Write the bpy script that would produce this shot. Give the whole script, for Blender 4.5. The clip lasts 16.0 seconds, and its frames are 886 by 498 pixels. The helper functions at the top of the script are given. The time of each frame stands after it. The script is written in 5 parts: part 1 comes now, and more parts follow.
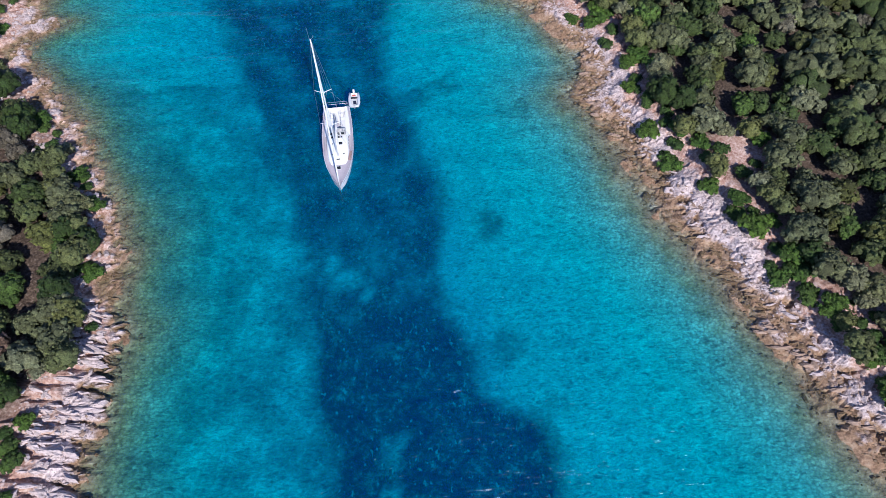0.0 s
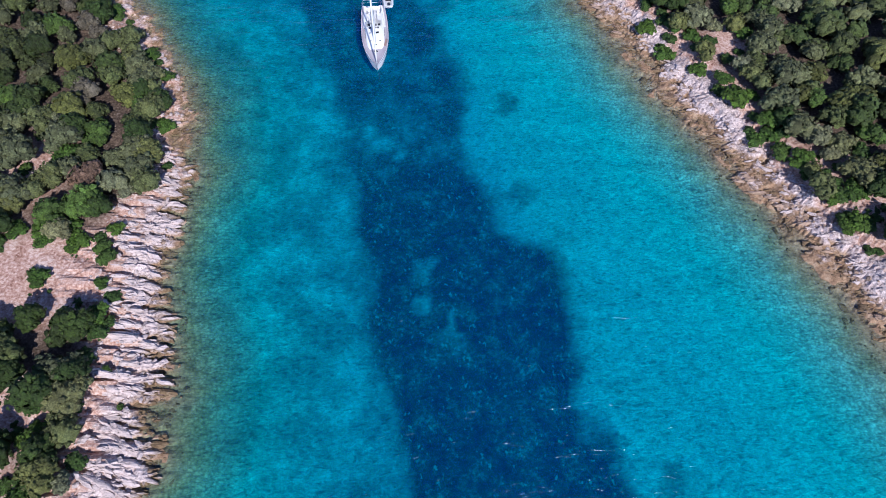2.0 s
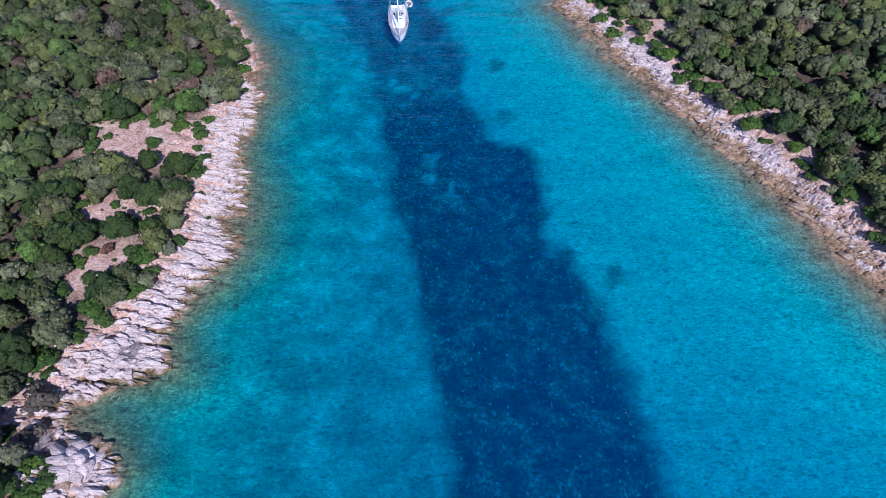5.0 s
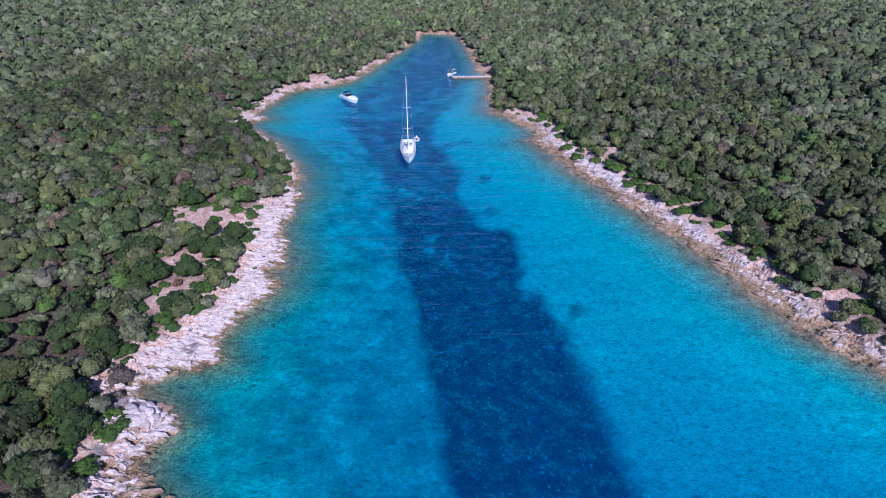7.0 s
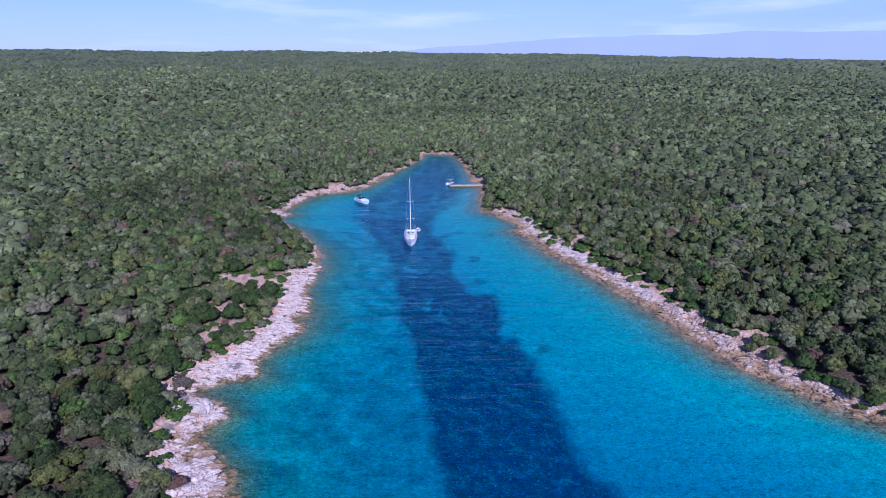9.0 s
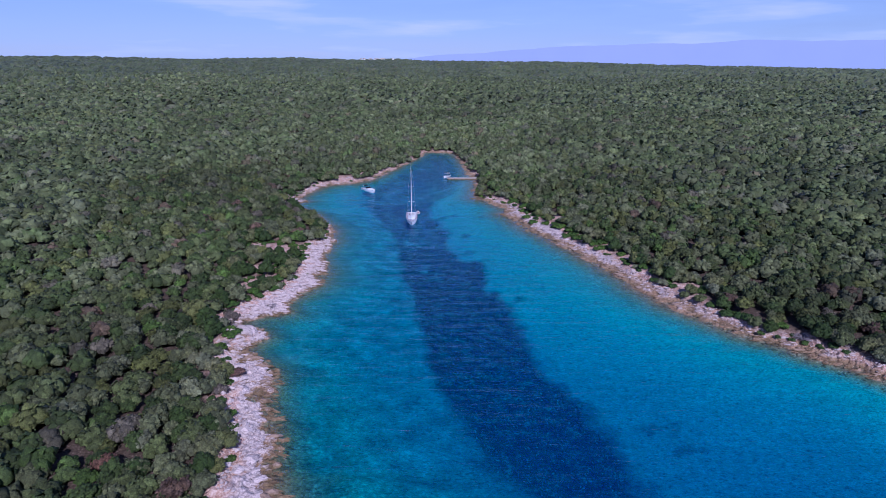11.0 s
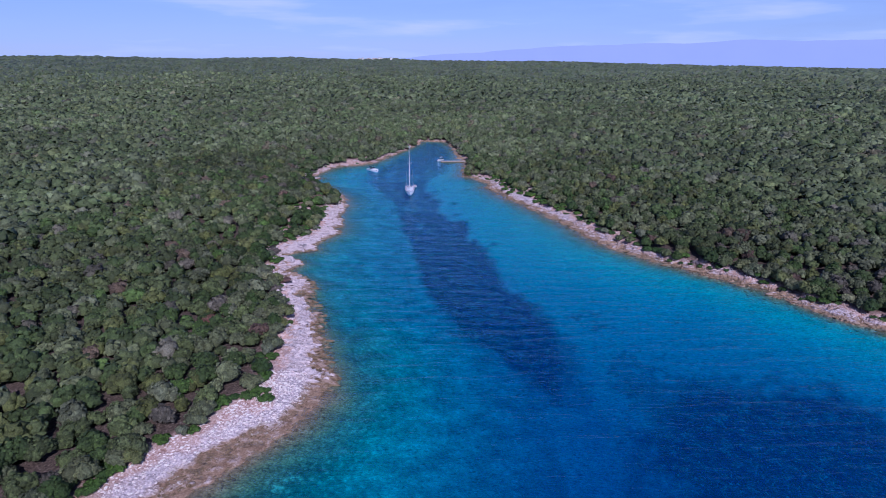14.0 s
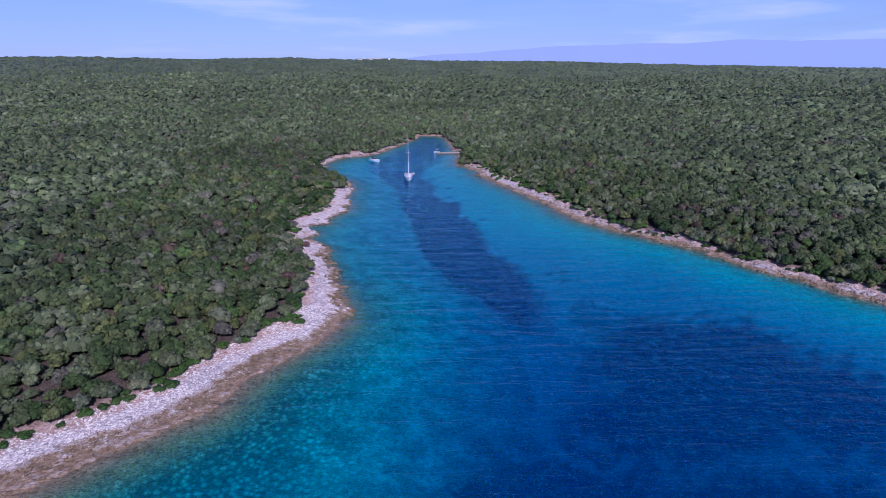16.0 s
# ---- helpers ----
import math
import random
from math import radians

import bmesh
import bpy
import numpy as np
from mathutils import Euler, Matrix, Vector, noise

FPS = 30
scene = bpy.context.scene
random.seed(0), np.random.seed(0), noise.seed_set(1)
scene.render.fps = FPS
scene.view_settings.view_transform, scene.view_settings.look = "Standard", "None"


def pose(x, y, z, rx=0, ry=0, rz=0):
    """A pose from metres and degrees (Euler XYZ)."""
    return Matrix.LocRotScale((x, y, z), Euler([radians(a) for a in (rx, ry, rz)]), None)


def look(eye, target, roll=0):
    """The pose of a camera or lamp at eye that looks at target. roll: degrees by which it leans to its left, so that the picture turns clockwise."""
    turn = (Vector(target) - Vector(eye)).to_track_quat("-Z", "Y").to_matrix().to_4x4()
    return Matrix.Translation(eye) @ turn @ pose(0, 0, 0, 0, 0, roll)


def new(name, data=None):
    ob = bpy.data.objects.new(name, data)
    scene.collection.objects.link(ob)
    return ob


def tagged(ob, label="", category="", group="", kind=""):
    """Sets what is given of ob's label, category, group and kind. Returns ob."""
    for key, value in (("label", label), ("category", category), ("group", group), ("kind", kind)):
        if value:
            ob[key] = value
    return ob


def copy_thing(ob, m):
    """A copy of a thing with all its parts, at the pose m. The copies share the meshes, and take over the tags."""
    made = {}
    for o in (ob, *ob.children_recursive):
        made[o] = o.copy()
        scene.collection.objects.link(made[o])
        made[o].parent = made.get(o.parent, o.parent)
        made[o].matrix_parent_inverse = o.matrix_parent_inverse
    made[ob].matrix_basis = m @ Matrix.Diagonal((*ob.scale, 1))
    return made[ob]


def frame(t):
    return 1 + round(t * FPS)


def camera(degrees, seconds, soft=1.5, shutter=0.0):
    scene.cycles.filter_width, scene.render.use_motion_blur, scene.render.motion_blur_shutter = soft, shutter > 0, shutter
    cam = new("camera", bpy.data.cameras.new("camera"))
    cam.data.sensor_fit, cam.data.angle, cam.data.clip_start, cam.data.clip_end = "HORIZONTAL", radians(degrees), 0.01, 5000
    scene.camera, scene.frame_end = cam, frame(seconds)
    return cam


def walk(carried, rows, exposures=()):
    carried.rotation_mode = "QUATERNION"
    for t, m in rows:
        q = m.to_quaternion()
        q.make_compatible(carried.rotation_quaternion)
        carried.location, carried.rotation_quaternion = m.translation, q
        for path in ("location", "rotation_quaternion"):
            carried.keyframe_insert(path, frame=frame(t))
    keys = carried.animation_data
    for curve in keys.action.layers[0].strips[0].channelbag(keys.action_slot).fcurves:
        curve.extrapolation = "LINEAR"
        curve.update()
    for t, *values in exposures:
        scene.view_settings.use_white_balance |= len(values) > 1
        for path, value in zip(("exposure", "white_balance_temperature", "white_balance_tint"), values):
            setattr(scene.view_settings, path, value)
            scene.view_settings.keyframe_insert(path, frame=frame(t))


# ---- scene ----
cam = camera(75.3, 16.0, soft=0.5)
PATH = [
    (0, (10.105, -45.502, 63.061), (10.184, -44.512, 61.325), 0.5),
    (0.5, (8.887, -51.058, 62.899), (8.959, -50.054, 61.171), 0.3),
    (1, (7.695, -56.75, 62.723), (7.767, -55.74, 60.998), 0.4),
    (1.5, (6.61, -62.672, 62.589), (6.682, -61.658, 60.866), 0.8),
    (2, (5.79, -68.764, 62.403), (5.86, -67.749, 60.682), 1.0),
    (2.5, (5.263, -75.129, 62.28), (5.331, -74.105, 60.564), 1.2),
    (3, (4.972, -81.709, 62.121), (5.035, -80.655, 60.422), 1.2),
    (3.5, (4.812, -88.589, 62.006), (4.871, -87.487, 60.337), 1.0),
    (4, (4.792, -95.698, 61.865), (4.849, -94.538, 60.237), 0.9),
    (4.2, (4.837, -98.626, 61.812), (4.892, -97.442, 60.201), 0.8),
    (6.3, (5.711, -130.56, 60.406), (5.751, -128.974, 59.188), -0.0),
    (6.5, (5.845, -133.549, 60.355), (5.884, -131.926, 59.187), 0.1),
    (7, (6.306, -140.983, 60.2), (6.338, -139.281, 59.151), -0.1),
    (7.5, (6.816, -148.491, 60.049), (6.842, -146.717, 59.126), -0.1),
    (8, (7.321, -156.182, 59.921), (7.345, -154.346, 59.13), -0.2),
    (8.2, (7.493, -159.288, 59.905), (7.517, -157.429, 59.167), -0.2),
    (10.3, (9.208, -191.596, 59.601), (9.225, -189.702, 58.959), 0.2),
    (10.5, (9.38, -194.695, 59.594), (9.398, -192.801, 58.953), 0.1),
    (11, (9.851, -202.474, 59.608), (9.866, -200.58, 58.965), 0.1),
    (11.5, (10.236, -210.308, 59.616), (10.251, -208.415, 58.972), 0.0),
    (12, (10.553, -218.107, 59.604), (10.569, -216.214, 58.96), 0.0),
    (12.5, (10.853, -225.873, 59.58), (10.871, -223.979, 58.936), 0.1),
    (13, (11.175, -233.603, 59.539), (11.195, -231.709, 58.896), 0.1),
    (13.5, (11.505, -241.324, 59.507), (11.526, -239.43, 58.863), 0.1),
    (14, (11.828, -249.082, 59.497), (11.85, -247.188, 58.853), 0.1),
    (14.5, (12.133, -256.903, 59.458), (12.156, -255.009, 58.816), 0.1),
    (15, (12.398, -264.746, 59.462), (12.422, -262.852, 58.819), 0.1),
    (15.5, (12.619, -272.583, 59.519), (12.645, -270.689, 58.877), 0.0),
    (16, (12.842, -280.435, 59.622), (12.87, -278.542, 58.979), 0.0),
]
walk(cam, [(t, look(eye, target, roll)) for t, eye, target, roll in PATH],
     exposures=[(0.0, 0.2, 6000, 15), (4.2, 0.18, 5650, 17), (6.5, 0.22, 5380, 23), (8.2, 0.2, 5250, 28), (10.3, -0.36, 5210, 31), (16.0, -0.35, 5190, 32)])

# ---- world, sun and sky ----
SUN_FROM = Vector((0.30, -1.12, 1.0)).normalized()
sun_data = bpy.data.lights.new("sun", "SUN")
sun_data.energy, sun_data.angle, sun_data.color = 5.0, radians(0.55), (1.0, 0.955, 0.89)
sun = new("sun", sun_data)
sun.matrix_world = look(SUN_FROM * 900, (0, 0, 0))

world = bpy.data.worlds.new("world")
scene.world = world
world.use_nodes = True
wt = world.node_tree
wt.nodes.clear()
sky = wt.nodes.new("ShaderNodeTexSky")
sky.sky_type, sky.sun_disc = "NISHITA", False
sky.sun_elevation = math.asin(SUN_FROM.z)
sky.sun_rotation = math.atan2(SUN_FROM.x, SUN_FROM.y)
sky.air_density, sky.dust_density, sky.ozone_density = 1.0, 0.0, 6.0
coord = wt.nodes.new("ShaderNodeTexCoord")
squash = wt.nodes.new("ShaderNodeMapping")
squash.inputs["Scale"].default_value = (1.6, 1.6, 13.0)
wisps = wt.nodes.new("ShaderNodeTexNoise")
wisps.inputs["Scale"].default_value, wisps.inputs["Detail"].default_value = 2.3, 7.0
wramp = wt.nodes.new("ShaderNodeValToRGB")
wramp.color_ramp.elements[0].position, wramp.color_ramp.elements[1].position = 0.42, 0.78
wramp.color_ramp.elements[0].color, wramp.color_ramp.elements[1].color = (0.5, 0.5, 0.5, 1), (0.9, 0.9, 0.9, 1)
wmix = wt.nodes.new("ShaderNodeMixRGB")
wmix.inputs[2].default_value = (6.3, 8.9, 12.6, 1)
back = wt.nodes.new("ShaderNodeBackground")
back.inputs[1].default_value = 0.078
wout = wt.nodes.new("ShaderNodeOutputWorld")
wt.links.new(coord.outputs["Generated"], squash.inputs[0])
wt.links.new(squash.outputs[0], wisps.inputs["Vector"])
wt.links.new(wisps.outputs["Fac"], wramp.inputs[0])
aloft = wt.nodes.new("ShaderNodeSeparateXYZ")
low = wt.nodes.new("ShaderNodeValToRGB")
low.color_ramp.elements[0].position, low.color_ramp.elements[1].position = 0.14, 0.5
low.color_ramp.elements[0].color, low.color_ramp.elements[1].color = (1, 1, 1, 1), (0.1, 0.1, 0.1, 1)
share = wt.nodes.new("ShaderNodeMath")
share.operation = "MULTIPLY"
wt.links.new(coord.outputs["Generated"], aloft.inputs[0])
wt.links.new(aloft.outputs["Z"], low.inputs[0])
wt.links.new(low.outputs[0], share.inputs[0])
wt.links.new(wramp.outputs[0], share.inputs[1])
wt.links.new(share.outputs[0], wmix.inputs[0])
cool = wt.nodes.new("ShaderNodeMixRGB")
cool.blend_type = "MULTIPLY"
cool.inputs[0].default_value, cool.inputs[2].default_value = 1.0, (0.85, 0.90, 1.30, 1)
wt.links.new(sky.outputs[0], cool.inputs[1])
wt.links.new(cool.outputs[0], wmix.inputs[1])
streak = wt.nodes.new("ShaderNodeValToRGB")
streak.color_ramp.elements[0].position, streak.color_ramp.elements[1].position = 0.54, 0.80
streak.color_ramp.elements[1].color = (0.8, 0.8, 0.8, 1)
cloud = wt.nodes.new("ShaderNodeMixRGB")
cloud.inputs[2].default_value = (10.5, 11.2, 12.6, 1)
wt.links.new(wisps.outputs["Fac"], streak.inputs[0])
thin = wt.nodes.new("ShaderNodeMath")
thin.operation = "MULTIPLY"
wt.links.new(streak.outputs[0], thin.inputs[0])
wt.links.new(low.outputs[0], thin.inputs[1])
wt.links.new(thin.outputs[0], cloud.inputs[0])
wt.links.new(wmix.outputs[0], cloud.inputs[1])
wt.links.new(cloud.outputs[0], back.inputs[0])
wt.links.new(back.outputs[0], wout.inputs[0])


# ---- materials ----
class Mat:
    """A small builder of node materials."""

    def __init__(self, name, rough=0.8, metal=0.0, spec=0.3):
        self.m = bpy.data.materials.new(name)
        self.m.use_nodes = True
        self.t = self.m.node_tree
        self.b = self.t.nodes["Principled BSDF"]
        self.b.inputs["Roughness"].default_value = rough
        self.b.inputs["Metallic"].default_value = metal
        self.b.inputs["Specular IOR Level"].default_value = spec
        self.pos = None

    def node(self, kind, **values):
        n = self.t.nodes.new(kind)
        for key, value in values.items():
            n.inputs[key.replace("_", " ")].default_value = value
        return n

    def link(self, a, b):
        self.t.links.new(a, b)

    def where(self):
        if self.pos is None:
            self.pos = self.t.nodes.new("ShaderNodeNewGeometry")
        return self.pos.outputs["Position"]

    def noise(self, scale, detail=4.0, rough=0.55, squeeze=None, turn=0.0, distort=0.0):
        n = self.node("ShaderNodeTexNoise", Scale=scale, Detail=detail, Roughness=rough, Distortion=distort)
        if squeeze:
            mp = self.node("ShaderNodeMapping", Scale=squeeze, Rotation=(0, 0, radians(turn)))
            self.link(self.where(), mp.inputs[0])
            self.link(mp.outputs[0], n.inputs["Vector"])
        else:
            self.link(self.where(), n.inputs["Vector"])
        return n.outputs["Fac"]

    def ramp(self, fac, *stops):
        r = self.t.nodes.new("ShaderNodeValToRGB")
        el = r.color_ramp.elements
        while len(el) < len(stops):
            el.new(0.5)
        for e, (p, c) in zip(el, stops):
            e.position = p
            e.color = (c, c, c, 1) if isinstance(c, (int, float)) else (*c, 1)
        self.link(fac, r.inputs[0])
        return r.outputs[0]

    def mix(self, fac, a, b, how="MIX"):
        n = self.t.nodes.new("ShaderNodeMixRGB")
        n.blend_type = how
        for i, v in enumerate((fac, a, b)):
            if isinstance(v, (int, float)):
                n.inputs[i].default_value = v if i == 0 else (v, v, v, 1)
            elif isinstance(v, tuple):
                n.inputs[i].default_value = (*v, 1)
            else:
                self.link(v, n.inputs[i])
        return n.outputs[0]

    def math(self, how, a, b=0.0):
        n = self.t.nodes.new("ShaderNodeMath")
        n.operation = how
        for i, v in enumerate((a, b)):
            if isinstance(v, (int, float)):
                n.inputs[i].default_value = v
            else:
                self.link(v, n.inputs[i])
        return n.outputs[0]

    def attr(self, name):
        n = self.t.nodes.new("ShaderNodeAttribute")
        n.attribute_name = name
        return n

    def height(self):
        n = self.t.nodes.new("ShaderNodeSeparateXYZ")
        self.link(self.where(), n.inputs[0])
        return n.outputs["Z"]

    def bump(self, fac, strength=0.5, distance=0.1, chain=None):
        n = self.node("ShaderNodeBump", Strength=strength, Distance=distance)
        self.link(fac, n.inputs["Height"])
        if chain is not None:
            self.link(chain, n.inputs["Normal"])
        return n.outputs[0]

    def done(self, color, normal=None):
        if isinstance(color, tuple):
            self.b.inputs["Base Color"].default_value = (*color, 1)
        else:
            self.link(color, self.b.inputs["Base Color"])
        if normal is not None:
            self.link(normal, self.b.inputs["Normal"])
        return self.m


def plain(name, color, rough=0.5, metal=0.0, spec=0.4, grain=6.0, vary=0.12):
    """Paint, metal or cloth with slight soiling at two scales."""
    k = Mat(name, rough, metal, spec)
    a = k.noise(grain, 5)
    b = k.noise(grain * 0.13, 3)
    f = k.ramp(k.mix(0.5, a, b), (0.3, 1 - vary), (0.7, 1.0))
    return k.done(k.mix(1.0, color, f, "MULTIPLY"), k.bump(a, 0.08, 0.01))


def make_ground():
    """Shore and land: limestone, red soil under the scrub, brown algae round the waterline, sand and seagrass below."""
    k = Mat("ground", 0.9, 0, 0.15)
    z = k.height()
    inland = k.attr("inland").outputs["Fac"]
    meadow = k.attr("meadow").outputs["Fac"]
    fine, mid, wide = k.noise(3.2, 8, 0.65), k.noise(0.7, 6, 0.6), k.noise(0.09, 4)
    strata = k.noise(0.9, 5, 0.6, squeeze=(0.35, 2.6, 2.0), turn=-12)
    stone = k.ramp(k.mix(0.32, fine, strata), (0.34, (0.075, 0.06, 0.056)), (0.44, (0.31, 0.25, 0.245)), (0.60, (0.67, 0.56, 0.53)))
    stone = k.mix(k.ramp(mid, (0.52, 0.0), (0.72, 0.55)), stone, (0.47, 0.34, 0.285))
    chips = k.t.nodes.new("ShaderNodeTexVoronoi")
    chips.inputs["Scale"].default_value = 3.4
    warp = k.node("ShaderNodeTexNoise", Scale=1.3, Detail=3.0)
    k.link(k.where(), warp.inputs["Vector"])
    k.link(k.mix(0.35, k.where(), warp.outputs["Color"], "ADD"), chips.inputs["Vector"])
    soil = k.ramp(k.mix(0.35, fine, mid), (0.36, (0.19, 0.09, 0.065)), (0.49, (0.42, 0.26, 0.205)), (0.60, (0.62, 0.48, 0.42)))
    soil = k.mix(k.ramp(chips.outputs["Distance"], (0.08, 0.7), (0.2, 0.0)), soil, (0.62, 0.50, 0.44))
    soil = k.mix(k.ramp(wide, (0.48, 0.0), (0.68, 0.35)), soil, (0.20, 0.15, 0.10))
    land = k.mix(k.ramp(k.math("ADD", inland, k.math("MULTIPLY", k.math("SUBTRACT", mid, 0.5), 0.9)), (0.35, 0.0), (0.65, 1.0)), stone, soil)
    # leaf litter, with the shade between the crowns painted into its dark tone
    litter_shade = k.ramp(fine, (0.35, (0.035, 0.024, 0.018)), (0.55, (0.095, 0.068, 0.05)), (0.7, (0.22, 0.17, 0.14)))
    land = k.mix(k.attr("litter_shade").outputs["Fac"], land, litter_shade)
    algae = k.ramp(k.mix(0.5, mid, fine), (0.32, (0.10, 0.058, 0.032)), (0.5, (0.29, 0.185, 0.115)), (0.68, (0.46, 0.345, 0.235)))
    east = k.t.nodes.new("ShaderNodeSeparateXYZ")
    k.link(k.where(), east.inputs[0])
    side = k.ramp(k.math("MULTIPLY", k.math("ADD", east.outputs["X"], 20.0), 0.025), (0.1, 0.0), (0.8, 1.0))
    wet = k.math("ADD", z, k.math("MULTIPLY", k.math("SUBTRACT", mid, 0.5), 1.1))
    wet = k.math("SUBTRACT", wet, k.math("MULTIPLY", side, 0.28))
    shore = k.mix(k.ramp(wet, (0.08, 1.0), (0.42, 0.0)), land, algae)
    # bright net of rippled sunlight painted into the sand's own mottled tone
    caustic_net = k.noise(1.5, 4, 0.6, squeeze=(0.95, 1.25, 1), turn=-16, distort=1.4)
    sand = k.ramp(k.mix(0.55, k.mix(0.4, mid, fine), caustic_net), (0.38, (0.31, 0.30, 0.26)), (0.5, (0.44, 0.43, 0.38)), (0.61, (0.60, 0.585, 0.525)))
    cobble = k.t.nodes.new("ShaderNodeTexVoronoi")
    cobble.inputs["Scale"].default_value = 2.7
    k.link(k.where(), cobble.inputs["Vector"])
    pebbly = k.mix(1.0, sand, k.ramp(cobble.outputs["Distance"], (0.1, 1.1), (0.45, 0.88), (0.7, 0.62)), "MULTIPLY")
    pebbly = k.mix(side, k.mix(1.0, pebbly, (0.80, 0.82, 0.68), "MULTIPLY"), pebbly)
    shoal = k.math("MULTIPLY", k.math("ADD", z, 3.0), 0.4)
    # dimming of deep water painted into the sand, darker and bluer with depth
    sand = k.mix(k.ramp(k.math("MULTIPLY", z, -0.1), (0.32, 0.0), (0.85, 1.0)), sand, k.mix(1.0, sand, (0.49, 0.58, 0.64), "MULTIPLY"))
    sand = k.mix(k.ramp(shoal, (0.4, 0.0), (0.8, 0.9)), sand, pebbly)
    # glitter of the ripples painted into the western bed as bright flecks
    glitter_cells = k.node("ShaderNodeTexVoronoi", Scale=0.95)
    k.link(k.mix(0.5, k.where(), warp.outputs["Color"], "ADD"), glitter_cells.inputs["Vector"])
    stony = k.mix(1.0, sand, k.ramp(glitter_cells.outputs["Distance"], (0.12, 1.4), (0.36, 0.85), (0.6, 0.4)), "MULTIPLY")
    south = k.ramp(k.math("MULTIPLY", k.math("ADD", east.outputs["Y"], 95.0), -0.02), (0.1, 0.0), (0.9, 1.0))
    sand = k.mix(k.math("MULTIPLY", south, k.math("SUBTRACT", 1.0, side)), sand, stony)
    grass = k.ramp(k.mix(0.4, k.noise(0.4, 8, 0.72), k.noise(2.2, 5, 0.7)), (0.38, (0.008, 0.018, 0.018)), (0.48, (0.021, 0.046, 0.034)), (0.55, (0.065, 0.095, 0.072)), (0.64, (0.24, 0.255, 0.20)))
    fleck = k.ramp(k.noise(1.9, 2, 0.5, squeeze=(1.0, 0.7, 1)), (0.64, 0.0), (0.72, 0.85))
    grass = k.mix(fleck, grass, (0.27, 0.30, 0.24))
    grow = k.math("ADD", meadow, k.math("MULTIPLY", k.math("SUBTRACT", k.noise(0.2, 9, 0.75), 0.5), 1.5))
    bed = k.mix(k.ramp(grow, (0.22, 0.0), (0.72, 1.0)), sand, grass)
    deep = k.math("ADD", z, k.math("MULTIPLY", k.math("SUBTRACT", k.noise(0.45, 6), 0.5), 1.2))
    deep = k.math("MULTIPLY", k.math("ADD", deep, 1.5), 0.6)
    drowned = k.ramp(k.math("ADD", k.math("MULTIPLY", z, 0.5), 0.5), (0.30, 1.0), (0.52, 0.0))
    shore = k.mix(k.math("MULTIPLY", drowned, k.math("SUBTRACT", 1.0, k.math("MULTIPLY", side, 0.3))), shore, k.mix(1.0, pebbly, (0.78, 0.68, 0.5), "MULTIPLY"))
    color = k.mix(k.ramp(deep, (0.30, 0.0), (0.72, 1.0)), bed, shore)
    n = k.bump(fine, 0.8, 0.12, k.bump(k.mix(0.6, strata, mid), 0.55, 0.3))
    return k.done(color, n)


def make_rock(name, tone):
    """Weathered limestone blocks, brown with algae down at the water."""
    k = Mat(name, 0.88, 0, 0.2)
    z = k.height()
    info = k.t.nodes.new("ShaderNodeObjectInfo")
    fine, mid = k.noise(4.0, 8, 0.65), k.noise(0.9, 5)
    strata = k.noise(1.7, 6, 0.65, squeeze=(0.35, 3.4, 3.6), turn=-12)
    stone = k.ramp(k.mix(0.6, fine, strata), (0.35, (0.085, 0.065, 0.06)), (0.46, tone), (0.62, tuple(min(0.76, c * 1.3) for c in tone)))
    stone = k.mix(1.0, stone, k.ramp(info.outputs["Random"], (0.0, 0.82), (1.0, 1.06)), "MULTIPLY")
    stone = k.mix(k.ramp(mid, (0.55, 0.0), (0.75, 0.5)), stone, (0.44, 0.32, 0.26))
    algae = k.ramp(k.mix(0.5, mid, fine), (0.3, (0.075, 0.045, 0.022)), (0.55, (0.22, 0.15, 0.085)), (0.7, (0.34, 0.26, 0.17)))
    wet = k.math("ADD", z, k.math("MULTIPLY", k.math("SUBTRACT", mid, 0.5), 0.9))
    color = k.mix(k.ramp(wet, (0.2, 1.0), (0.5, 0.0)), stone, algae)
    return k.done(color, k.bump(fine, 0.7, 0.08, k.bump(strata, 0.9, 0.18)))


def make_leaves(name, single):
    """Evergreen scrub: the tint comes from each plant, with variation from tuft to tuft and leaf to leaf."""
    k = Mat(name, 0.6, 0, 0.25)
    geo = k.t.nodes.new("ShaderNodeNewGeometry")
    tint = k.attr("tint").outputs["Color"]
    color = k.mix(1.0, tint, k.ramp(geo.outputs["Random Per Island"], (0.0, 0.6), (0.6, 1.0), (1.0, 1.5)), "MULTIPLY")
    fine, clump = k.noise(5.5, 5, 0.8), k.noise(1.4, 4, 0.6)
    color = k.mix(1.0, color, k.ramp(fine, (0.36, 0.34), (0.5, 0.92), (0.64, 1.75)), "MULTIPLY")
    color = k.mix(k.ramp(clump, (0.5, 0.0), (0.75, 0.5)), color, k.mix(1.0, color, (1.25, 1.15, 0.75), "MULTIPLY"))
    if single:
        info = k.t.nodes.new("ShaderNodeObjectInfo")
        color = k.mix(1.0, color, k.ramp(info.outputs["Random"], (0.0, (0.82, 0.86, 0.9)), (0.5, (1, 1, 1)), (1.0, (1.2, 1.12, 0.95))), "MULTIPLY")
    return k.done(color, k.bump(fine, 1.0, 0.2))


